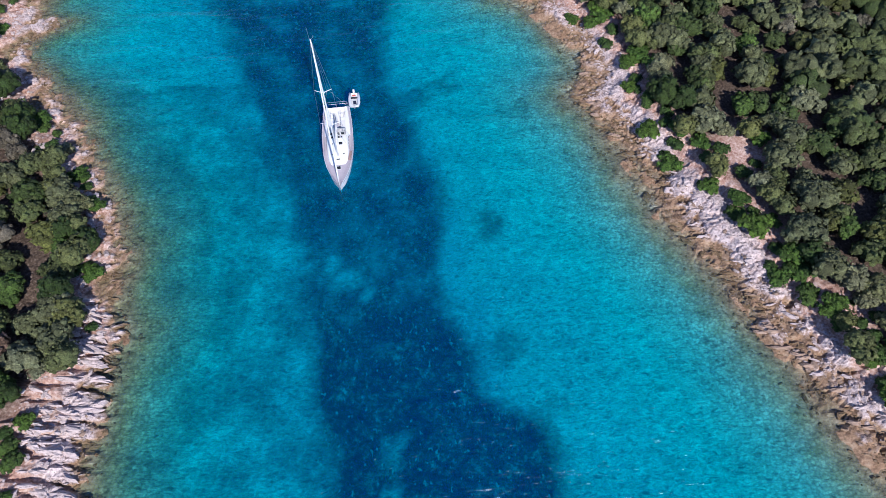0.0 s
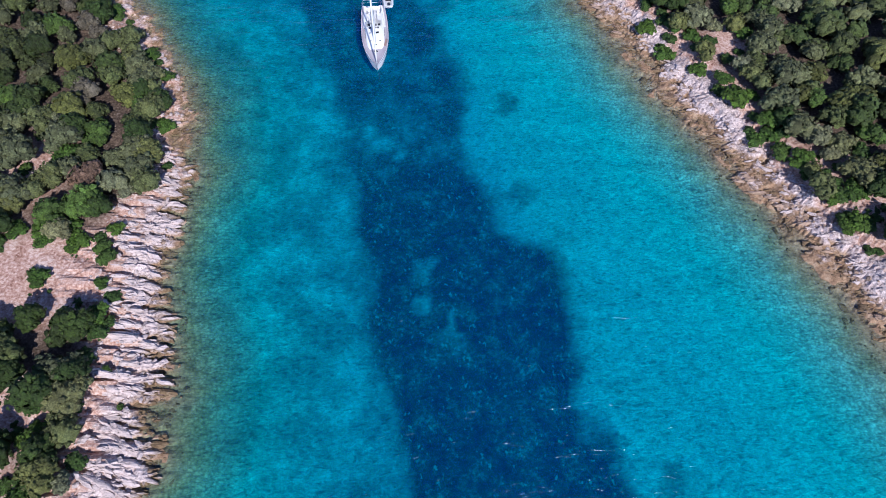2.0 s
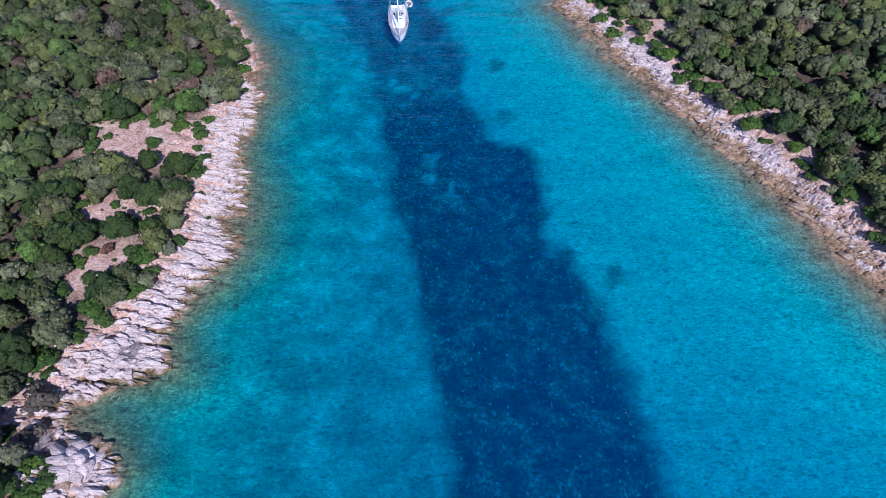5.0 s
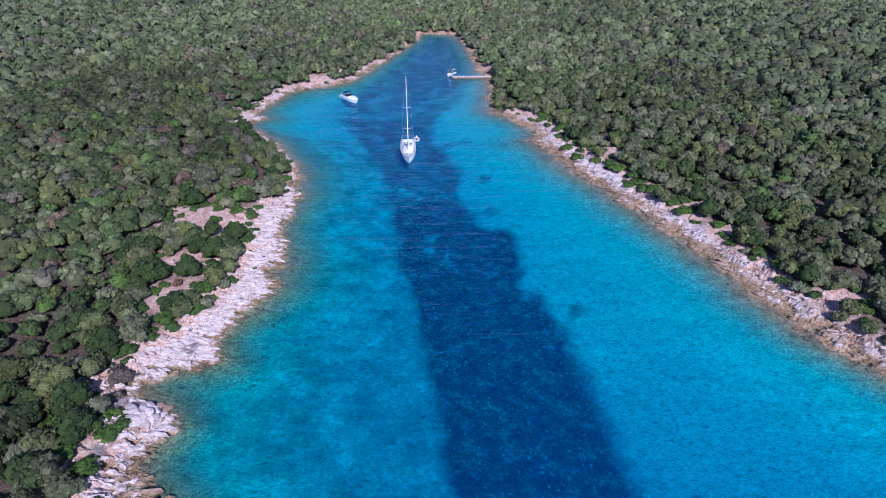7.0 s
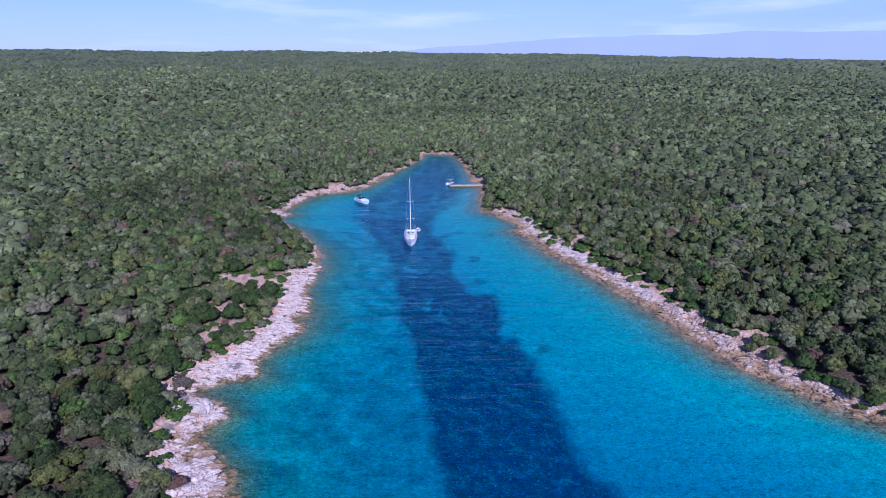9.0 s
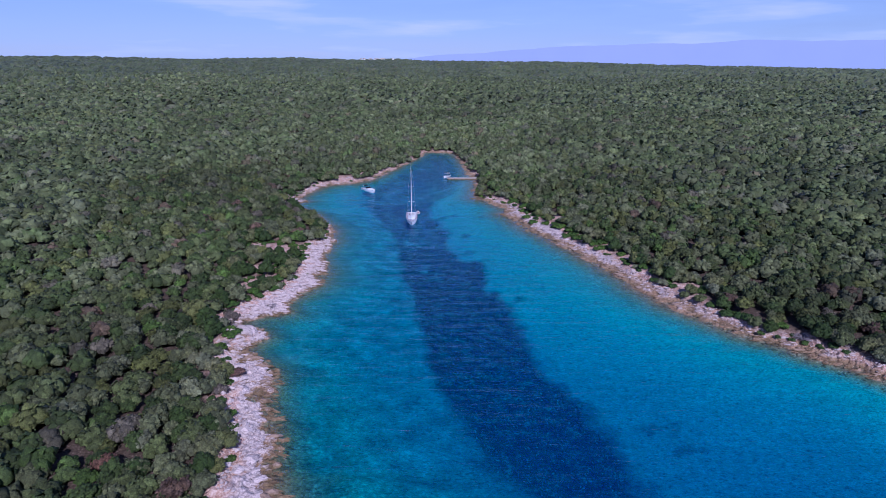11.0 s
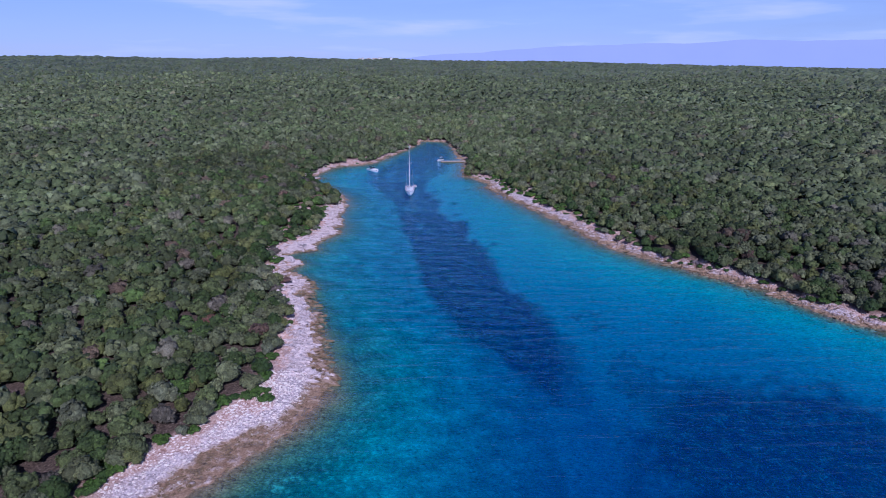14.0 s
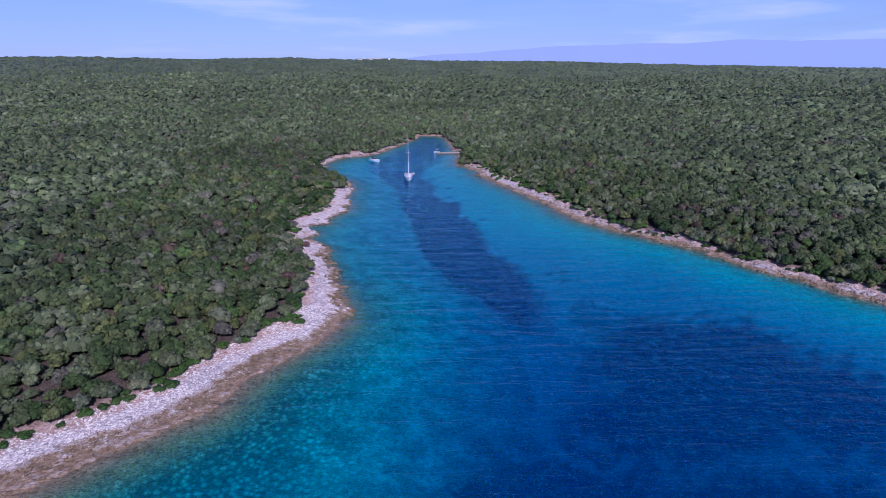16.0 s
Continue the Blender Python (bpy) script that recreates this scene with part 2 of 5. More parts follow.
def make_water():
    """Clear sea water. It dims red far more than green and blue, the more the deeper it is, and gives back a little blue."""
    k = Mat("sea_water")
    t = k.t
    t.nodes.remove(k.b)
    depth = k.attr("depth").outputs["Fac"]
    parts = [k.math("POWER", 2.718, k.math("MULTIPLY", depth, -c)) for c in (1.15, 0.084, 0.042)]
    comb = t.nodes.new("ShaderNodeCombineXYZ")
    for i, p in enumerate(parts):
        k.link(p, comb.inputs[i])
    # caustics of the ripples, painted as a pattern into the transparent colour
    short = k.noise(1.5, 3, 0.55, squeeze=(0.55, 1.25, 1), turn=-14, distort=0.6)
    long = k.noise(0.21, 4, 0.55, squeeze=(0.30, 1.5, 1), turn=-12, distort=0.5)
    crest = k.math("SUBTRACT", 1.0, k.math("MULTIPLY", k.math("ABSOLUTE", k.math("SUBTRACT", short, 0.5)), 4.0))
    caustic_tint = k.mix(1.0, k.ramp(crest, (0.15, 0.56), (0.6, 0.82), (0.95, 1.0)), k.ramp(long, (0.38, 0.90), (0.62, 1.0)), "MULTIPLY")
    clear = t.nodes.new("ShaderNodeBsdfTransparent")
    k.link(k.mix(1.0, comb.outputs[0], caustic_tint, "MULTIPLY"), clear.inputs[0])
    murk = t.nodes.new("ShaderNodeBsdfDiffuse")
    cloud = k.math("SUBTRACT", 1.0, k.math("POWER", 2.718, k.math("MULTIPLY", depth, -0.30)))
    k.link(k.mix(cloud, (0.0, 0.0, 0.0), (0.0, 0.018, 0.089)), murk.inputs[0])
    body = t.nodes.new("ShaderNodeAddShader")
    k.link(clear.outputs[0], body.inputs[0])
    k.link(murk.outputs[0], body.inputs[1])
    n = k.bump(short, 0.9, 0.16, k.bump(long, 1.0, 0.52))
    gloss = t.nodes.new("ShaderNodeBsdfGlossy")
    gloss.inputs["Roughness"].default_value = 0.16
    gloss.inputs["Color"].default_value = (0.55, 0.82, 1.0, 1)
    k.link(n, gloss.inputs["Normal"])
    edge = k.node("ShaderNodeLayerWeight", Blend=0.5)
    k.link(n, edge.inputs["Normal"])
    shine = k.math("ADD", k.math("MULTIPLY", k.math("POWER", edge.outputs["Facing"], 5.0), 0.92), 0.02)
    top = t.nodes.new("ShaderNodeMixShader")
    k.link(shine, top.inputs[0])
    k.link(body.outputs[0], top.inputs[1])
    k.link(gloss.outputs[0], top.inputs[2])
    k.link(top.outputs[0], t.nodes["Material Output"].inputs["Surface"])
    return k.m


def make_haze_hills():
    """Hills across the sea. Their distance haze is painted on as a pale blue glow."""
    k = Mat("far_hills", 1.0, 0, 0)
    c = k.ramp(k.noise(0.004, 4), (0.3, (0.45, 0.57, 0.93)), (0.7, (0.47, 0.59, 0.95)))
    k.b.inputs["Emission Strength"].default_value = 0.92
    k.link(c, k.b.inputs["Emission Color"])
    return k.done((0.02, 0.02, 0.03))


M_GROUND = make_ground()
M_ROCK = make_rock("limestone", (0.53, 0.435, 0.41))
M_SHINGLE = make_rock("shingle_limestone", (0.72, 0.58, 0.51))
M_ROCK_DARK = make_rock("stained_limestone", (0.30, 0.21, 0.155))
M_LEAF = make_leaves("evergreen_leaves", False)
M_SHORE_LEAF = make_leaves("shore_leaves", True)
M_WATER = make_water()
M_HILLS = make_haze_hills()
M_BARK = plain("bark", (0.13, 0.095, 0.07), 0.9, 0, 0.1, 5.0, 0.4)
M_TWIG = plain("dry_twigs", (0.34, 0.29, 0.29), 0.9, 0, 0.1, 5.0, 0.3)
M_GEL = plain("white_gelcoat", (0.80, 0.80, 0.80), 0.25, 0, 0.5, 2.0, 0.06)
M_TEAK = plain("weathered_teak", (0.49, 0.44, 0.47), 0.75, 0, 0.2, 9.0, 0.25)
M_GLASS = plain("smoked_glass", (0.02, 0.022, 0.026), 0.1, 0, 0.5, 2.0, 0.1)
M_ALU = plain("white_aluminium", (0.74, 0.75, 0.76), 0.35, 0.1, 0.5, 4.0, 0.08)
M_STEEL = plain("stainless_steel", (0.55, 0.56, 0.58), 0.3, 0.9, 0.5, 8.0, 0.1)
M_CANVAS = plain("pale_canvas", (0.72, 0.71, 0.69), 0.85, 0, 0.1, 7.0, 0.12)
M_NAVY = plain("navy_canvas", (0.025, 0.032, 0.06), 0.85, 0, 0.1, 7.0, 0.2)
M_TUBE = plain("grey_rubber_tube", (0.62, 0.63, 0.64), 0.55, 0, 0.3, 5.0, 0.12)
M_RED = plain("red_plastic", (0.5, 0.10, 0.06), 0.5)
M_BLACK = plain("black_plastic", (0.02, 0.02, 0.022), 0.45)
M_PIER = plain("pale_concrete", (0.52, 0.48, 0.44), 0.9, 0, 0.15, 3.0, 0.35)
M_PLASTER = plain("white_plaster", (0.78, 0.75, 0.70), 0.9, 0, 0.1, 1.0, 0.1)
M_TILE = plain("terracotta_roof", (0.52, 0.36, 0.29), 0.85, 0, 0.1, 1.0, 0.25)


# ---- helpers for meshes ----
def link_mesh(name, verts, faces, material, parent=None, smooth=False, attrs=()):
    """A mesh object out of arrays: faces is an (n, 3) or (n, 4) array."""
    verts, faces = np.asarray(verts, np.float32), np.asarray(faces, np.int32)
    me = bpy.data.meshes.new(name)
    n, k = faces.shape
    me.vertices.add(len(verts))
    me.vertices.foreach_set("co", verts.ravel())
    me.loops.add(n * k)
    me.loops.foreach_set("vertex_index", faces.ravel())
    me.polygons.add(n)
    me.polygons.foreach_set("loop_start", np.arange(0, n * k, k, dtype=np.int32))
    me.polygons.foreach_set("use_smooth", np.broadcast_to(np.asarray(smooth), n).astype(bool))
    me.update(calc_edges=True)
    for key, kind, values in attrs:
        a = me.attributes.new(key, kind, "POINT")
        a.data.foreach_set("value" if kind == "FLOAT" else "color", np.asarray(values, np.float32).ravel())
    me.materials.append(material)
    ob = new(name, me)
    if parent is not None:
        ob.parent = parent
    return ob


def part(name, bm, material, parent, label="", smooth=False):
    """Links a bmesh as one mesh object under a thing or a part."""
    me = bpy.data.meshes.new(name)
    bmesh.ops.recalc_face_normals(bm, faces=bm.faces[:])
    for f in bm.faces:
        f.smooth = smooth
    bm.to_mesh(me)
    bm.free()
    me.materials.append(material)
    ob = new(name, me)
    ob.parent = parent
    return tagged(ob, label=label)


def thing(name, label, category, m=None, group="", kind=""):
    ob = new(name)
    ob.empty_display_size = 0.3
    if m is not None:
        ob.matrix_basis = m
    return tagged(ob, label, category, group, kind)


def box(bm, c, s, bevel=0.0, turn=None):
    r = bmesh.ops.create_cube(bm, size=1.0)
    vs = r["verts"]
    bmesh.ops.scale(bm, vec=s, verts=vs)
    if bevel:
        es = list({e for v in vs for e in v.link_edges})
        out = bmesh.ops.bevel(bm, geom=es, offset=bevel, segments=2, profile=0.6, affect="EDGES")
        vs = list({v for f in out["faces"] for v in f.verts} | {v for v in vs if v.is_valid})
    if turn:
        bmesh.ops.rotate(bm, cent=(0, 0, 0), matrix=Euler([radians(a) for a in turn]).to_matrix(), verts=vs)
    bmesh.ops.translate(bm, vec=c, verts=vs)
    return bm


def tube(bm, points, radii, seg=8):
    """A round bar along points."""
    rings = []
    pts = [Vector(p) for p in points]
    if isinstance(radii, (int, float)):
        radii = [radii] * len(pts)
    for i, p in enumerate(pts):
        d = (pts[min(i + 1, len(pts) - 1)] - pts[max(i - 1, 0)]).normalized()
        a = d.orthogonal().normalized() if abs(d.z) < 0.9 else Vector((1, 0, 0))
        a = (a - d * a.dot(d)).normalized()
        b = d.cross(a)
        rings.append([bm.verts.new(p + (a * math.cos(2 * math.pi * j / seg) + b * math.sin(2 * math.pi * j / seg)) * radii[i]) for j in range(seg)])
    for r0, r1 in zip(rings, rings[1:]):
        for j in range(seg):
            bm.faces.new((r0[j], r0[(j + 1) % seg], r1[(j + 1) % seg], r1[j]))
    bm.faces.new(rings[0])
    bm.faces.new(rings[-1][::-1])
    return bm


def loft(bm, rings, closed=False, caps=True):
    """A skin over rows of points; closed: each row is a loop."""
    vs = [[bm.verts.new(p) for p in r] for r in rings]
    for a, b in zip(vs, vs[1:]):
        for j in range(len(a) - (0 if closed else 1)):
            q = (j + 1) % len(a)
            bm.faces.new((a[j], a[q], b[q], b[j]))
    if caps and closed:
        bm.faces.new(vs[0])
        bm.faces.new(vs[-1][::-1])
    return bm


rng = np.random.default_rng(7)


def lattice(x, y, seed=0):
    """Smooth value noise in -1 to 1 over the plane, one cell a unit."""
    xi, yi = np.floor(x).astype(np.int64), np.floor(y).astype(np.int64)
    fx, fy = x - xi, y - yi
    fx, fy = fx * fx * (3 - 2 * fx), fy * fy * (3 - 2 * fy)

    def h(a, b):
        n = (a * 374761393 + b * 668265263 + seed * 982451653) & 0x7FFFFFFF
        n = ((n ^ (n >> 13)) * 1274126177) & 0x7FFFFFFF
        return ((n ^ (n >> 16)) & 0xFFFF) / 32767.5 - 1

    return (h(xi, yi) * (1 - fx) + h(xi + 1, yi) * fx) * (1 - fy) + (h(xi, yi + 1) * (1 - fx) + h(xi + 1, yi + 1) * fx) * fy


def fractal(x, y, seed=0, octaves=4):
    return sum(lattice(x * 2**i, y * 2**i, seed + i) * 0.5**i for i in range(octaves))


# ---- the plan of the cove ----
# Waterlines from the head of the cove out to the open sea, metres in plan.
WEST_INNER = [(1, 165.5), (-3, 143), (-9, 122.5), (-17.5, 97.4), (-24, 80.9), (-30.5, 72.8), (-38, 69.5), (-44, 64.7), (-48, 53.6), (-49.5, 41.4),
              (-49, 38.2), (-45.5, 37.3), (-48, 34.4), (-50, 30.6), (-45, 24), (-40.5, 17.5), (-36.5, 12), (-33.5, 6), (-30.5, 1), (-28.5, -3),
              (-27, -9), (-27.2, -14), (-25, -18), (-25.3, -21), (-26.2, -25), (-26.1, -30), (-26.5, -33.5), (-25.3, -38)]
WEST_OUTER = [(-23.7, -44), (-23, -48.5), (-25.1, -51.5), (-22.6, -55), (-23.3, -59), (-26, -63), (-27.7, -68), (-28.2, -72), (-26.4, -75.3),
              (-31, -76.8), (-36.6, -79), (-36.4, -82), (-31.4, -84), (-29.4, -87), (-31, -92), (-32, -94.5), (-29.5, -97.5), (-25.3, -100.5),
              (-22.7, -105), (-22.5, -110), (-20, -116), (-17, -121), (-16, -127), (-14.3, -135), (-12, -144), (-9.7, -151), (-9.3, -160),
              (-13, -169), (-18.5, -176), (-23.5, -184), (-27, -193), (-34, -200), (-42, -207), (-52, -216), (-80, -235), (-160, -275), (-400, -340)]
EAST = [(1, 165.5), (7, 165.5), (15, 162.4), (20, 153.2), (22.5, 132.7), (24, 112.2), (25.5, 90.7), (27, 80.1), (25.5, 62.1), (24.8, 42), (28, 39.5), (31.5, 34.4),
        (35, 28), (37, 20), (34, 15.5), (36.7, 11.6), (38, 6), (40, 0.5), (43, -6.5), (45.5, -13), (48, -19), (50.5, -25.5), (54, -33),
        (57, -41), (61.5, -53), (66, -65.5), (71, -77), (77.6, -87.5), (84, -94), (92, -102), (102, -118), (111.5, -132), (125, -149),
        (150, -172), (210, -210), (400, -290)]


def smooth_line(points, step=1.6):
    """A flowing line through the points of the plan."""
    p = np.array([points[0], *points, points[-1]], float)
    out = []
    for i in range(1, len(p) - 2):
        n = max(2, int(np.hypot(*(p[i + 1] - p[i])) / step))
        t = np.linspace(0, 1, n, endpoint=False)[:, None]
        a, b, c, d = p[i - 1:i + 3]
        out.append(0.5 * (2 * b + (c - a) * t + (2 * a - 5 * b + 4 * c - d) * t**2 + (3 * b - a - 3 * c + d) * t**3))
    return np.vstack(out + [p[-1:]])


west_line, east_line = smooth_line(WEST_INNER + WEST_OUTER), smooth_line(EAST)
sea_loop = np.vstack([west_line, [(-400, -900), (400, -900)], east_line[::-1]])
SHORE = np.vstack([west_line, east_line[::-1]])
X0, X1, Y0, Y1, STEP = -150.0, 186.0, -270.0, 252.0, 1.5
gx, gy = np.arange(X0, X1 + 0.1, STEP), np.arange(Y0, Y1 + 0.1, STEP)


def plan_raster():
    """Distance inland (negative out in the water) on a raster over the cove."""
    X, Y = np.meshgrid(gx, gy)
    best, odd = np.full(X.shape, 1e9), np.zeros(X.shape, bool)
    for line, edge in ((sea_loop, True), (west_line, False), (east_line, False)):
        a = line
        b = np.roll(a, -1, 0) if edge else a[1:]
        for (ax, ay), (bx, by) in zip(a, b):
            if edge:
                if ay != by:
                    odd ^= ((ay > Y) != (by > Y)) & (X < (bx - ax) * (Y - ay) / (by - ay) + ax)
            else:
                ux, uy = bx - ax, by - ay
                q = np.clip(((X - ax) * ux + (Y - ay) * uy) / (ux * ux + uy * uy + 1e-9), 0, 1)
                np.minimum(best, (X - ax - q * ux) ** 2 + (Y - ay - q * uy) ** 2, out=best)
    return np.where(odd, -1, 1) * np.sqrt(best)


RASTER = plan_raster()


def sample(grid, x, y):
    u = np.clip((x - X0) / STEP, 0, grid.shape[1] - 1.001)
    v = np.clip((y - Y0) / STEP, 0, grid.shape[0] - 1.001)
    i, j = u.astype(int), v.astype(int)
    u, v = u - i, v - j
    return (grid[j, i] * (1 - u) + grid[j, i + 1] * u) * (1 - v) + (grid[j + 1, i] * (1 - u) + grid[j + 1, i + 1] * u) * v


def inland(x, y):
    x, y = np.asarray(x, float), np.asarray(y, float)
    out = np.hypot(np.maximum(0, np.maximum(X0 - x, x - X1)), np.maximum(0, y - Y1))
    return sample(RASTER, x, y) + out


def slabby(x, y):
    """How much the tilted slabs of the west shore stand out, 0 to 1."""
    west = (x < 5) * 1.0
    return west * np.interp(y, [-165, -150, -120, -100, -80, -70, -25, -14], [0.08, 0.2, 0.35, 0.5, 0.6, 1, 1, 0.15])


def relief(x, y, d):
    """Broken rock along the shore."""
    s = slabby(x, y)
    band = np.interp(d, [-6, -1.8, 0.4, 6, 10, 15], [0.0, 0.10, 0.95, 1, 0.45, 0.12])
    u = y + 0.22 * x + 0.55 * fractal(x * 0.22, y * 0.5, 31, 3)
    saw = np.abs(((u / 1.9) % 1.0) - 0.72)
    saw = np.clip(saw / 0.28, 0, 1) * 0.55 + 0.25 * np.abs(((u / 0.66 + 0.3) % 1.0) - 0.5)
    slabs = (saw - 0.38) * 1.55
    blocks = lattice(np.floor(x * 0.62 + 0.35 * y + 0.5 * fractal(x * 0.3, y * 0.3, 13, 2)) * 0.73, np.floor(y * 0.55 - 0.22 * x) * 0.61, 19)
    crack = np.abs(fractal(x * 0.33 + 0.2 * y, y * 0.33, 23, 3))
    lumps = 0.42 * fractal(x * 0.42, y * 0.42, 11, 4) + 0.42 * blocks - 0.9 * np.clip(0.16 - crack, 0, 1) / 0.16 * 0.6
    return band * (s * slabs + (1 - 0.5 * s) * lumps * np.where((x < 5) & (y > -150) & (y < -76), 1.45, 1.0) * 0.95 * np.where((x < 5) & (y < -150), 0.25, 1.0))


def ground_height(x, y, rough=True):
    d = inland(x, y)
    d = d + (0.75 * fractal(x * 0.11, y * 0.11, 3, 3) + 0.55 * fractal(x * 0.38, y * 0.38, 7, 3)) * np.interp(np.abs(d), [0, 8, 30], [1, 0.7, 0])
    flat = np.where(x < 5, np.interp(y, [-172, -142], [4.6, 0]), 0)
    land = np.interp(np.maximum(d - flat, np.minimum(d, 0.35)), [0, 1.5, 4, 8, 20, 60, 200, 700], [0.02, 0.32, 1.05, 1.75, 2.6, 5.5, 11, 17])
    low = np.interp(np.maximum(d, 0), [0, 2.0, 3.4, 5.5, 8.5, 20], [0.02, 0.2, 0.46, 1.15, 1.75, 2.6])
    land = np.where((d < 20) & (y > -120), land + (low - land) * (1 - slabby(x, y)), land)
    shelf = np.interp(y, [-210, -165, -140, -95, -60, 60, 150], [1.4, 0.7, 0.45, 0.5, 1.0, 0.8, 0.7])
    bed = -np.interp(-d, [0, 2.5, 6, 12, 22, 40], [0.03, 0.32, 0.95, 2.2, 3.5, 4.2]) * np.where(x > np.interp(y, [-160, -60, 40], [45, 26, 6]), 0.8, 1.0) * (1.0 + np.clip((-y - 65) / 85, 0, 2.2) * np.interp(x, [-5, 45], [0.0, 1.0])) * np.where(y < -130, np.interp(x, [-6, 30], [0.62, 1.0]), 1.0)
    bed = np.where(-d < 9, bed / np.where(-d < 9, shelf, 1) ** 0.5, bed)
    z = np.where(d > 0, land, bed)
    z = z + 0.35 * fractal(x * 0.05, y * 0.05, 5, 3) * np.interp(d, [-30, 6, 30], [0.4, 0.3, 1.4])
    return z + relief(x, y, d) if rough else z


# The seagrass meadow along the middle of the cove, in stations: y, western edge, eastern edge.
MEADOW = [(168, 0, 12), (140, -4, 19), (110, -9, 20), (85, -15, 20), (60, -22, 14), (44, -22, 8), (24, -15.5, 5), (16, -11.5, 9), (8, -12.5, 12), (2, -7.5, 13), (-10, -6, 13), (-17, -3.3, 15),
          (-27, -2.5, 16), (-32, -2, 24.5), (-44, -0.8, 24), (-51, 1.2, 23), (-60, 3.2, 27), (-70, 4.6, 29), (-82, 5.6, 30), (-95, 8.5, 32),
          (-108, 12, 38), (-116, 14.5, 41), (-124, 18.5, 42), (-136, 26, 42), (-147, 34, 39)]
CLEARINGS = [(7, -33.5, 2.6, 2.8, 0.75), (10, -37, 3.0, 2.4, 0.8), (13.5, -41.5, 3.0, 2.0, 0.8), (8.4, -42, 1.6, 2.2, 0.5), (2.1, -13.7, 2.2, 1.6, 0.75), (-3.3, -9.5, 1.5, 1.3, 0.7),
             (20.6, -56, 3.0, 1.6, 0.6), (22, -47.5, 2.6, 2.0, 0.5), (9, -62, 1.5, 3.0, 0.35), (5, -22, 2.0, 1.4, 0.4), (4, 3, 2.6, 1.6, 0.4), (16, -27, 2.0, 2.4, 0.4), (14, -72, 2.2, 2.0, 0.35)]
PATCHES = [(23.3, -35.1, 1.4, 2.2), (22.2, -31, 1.4, 1.0), (32.6, -60.5, 2.2, 1.3), (27, 14.6, 1.6, 1.1), (18.5, -4.8, 1.6, 1.7), (17.5, -22.5, 2.6, 1.3), (0.7, -85.2, 1.9, 2.2), (49.7, -113.5, 3, 2.5),
           (54.2, -118.7, 2.4, 1.6), (11, 19.5, 3.4, 1.5), (74, -165, 26, 20), (60, -186, 20, 12), (36, -203, 15, 9), (21, -200, 5, 8),
           (56, -146, 6, 12), (23, -208, 9, 6), (90, -180, 18, 16), (60, -215, 40, 16)]


def meadow_share(x, y):
    st = np.array(MEADOW[::-1], float)
    w, e = np.interp(y, st[:, 0], st[:, 1]), np.interp(y, st[:, 0], st[:, 2])
    wob = 1.1 * fractal(x * 0.12, y * 0.12, 41, 3)
    wob2 = 2.6 * fractal(x * 0.07, y * 0.07, 43, 4)
    inside = np.minimum(x + wob - w, e - x + wob)
    inside = np.where((y > 168) | (y < -150), -9, inside)
    # dimness of the western side is painted into the bed as a base share
    m = np.clip(0.5 + inside / np.interp(y, [-140, -95, 20, 50], [14.0, 6.0, 6.0, 16.0]), np.where((x < w) & (y < 25), 0.40, 0.0), 1.0)
    m = np.minimum(m, np.interp(y, [-34, -12], [1.0, 0.66]))
    flecks, tufts = fractal(x * 0.45, y * 0.45, 47, 3), fractal(x * 0.7, y * 0.42, 49, 3)
    for cx, cy, rx, ry, share in CLEARINGS:
        m = np.minimum(m, np.interp(y, [28, 48, 110, 150], [1.0, 0.52, 0.75, 1.0]))
        m = m - 0.45 * share * np.clip(0.25 + 2.2 * tufts, 0.0, 1.2) * np.exp(-(((x - cx + 0.6 * wob2) / rx / 1.9) ** 2 + ((y - cy + wob) / ry / 1.7) ** 2))
    for cx, cy, rx, ry in PATCHES:
        loose = 0.9 * min(rx, 4) * flecks
        q = np.hypot((x - cx + wob2 * min(1, rx / 8) + loose) / rx, (y - cy + wob * min(1, ry / 8) + loose) / ry)
        m = np.maximum(m, np.clip(0.5 + (1 - q) * min(rx, ry) / (3.0 + 0.7 * min(rx, ry)), 0, 0.46 if rx < 8 else 1.1))
    return m


# Width of bare shore before the scrub begins: y and metres, for each side.
EDGE_WEST = [(-230, 12), (-180, 11), (-160, 10), (-140, 8), (-100, 5.6), (-93, 4.4), (-84, 3.0), (-79, 3.0), (-73, 6.2), (-62, 6.2), (-45, 5.2), (-25, 4.6), (-10, 2.6), (20, 2.5), (32, 5), (60, 2.6), (80, 3.2), (110, 1.6), (170, 0.8)]
EDGE_EAST = [(-160, 4.4), (-100, 4.2), (-75, 4.6), (-55, 5.6), (-35, 7.2), (-12, 8.2), (10, 8.2), (30, 6), (45, 3), (80, 3), (110, 2), (170, 2)]
BARE = [(-40.5, -35, 7, 4.2), (-34, -33.5, 4, 3.2), (-47, -31, 2.5, 2), (-39.5, -51, 4.5, 2.2), (-37.5, -61, 3.5, 3), (59.5, -22, 1.6, 1.2), (63, -30, 2.5, 1.0),
        (75.5, -64, 2.6, 2.0), (66, -41, 1.6, 1.2), (-31, 86, 3, 2.5), (-37, 77, 4, 3), (55, 2, 2, 1.4), (31, 92, 3, 2), (52.5, -14.5, 1.4, 4), (-44, -18, 2, 3)]


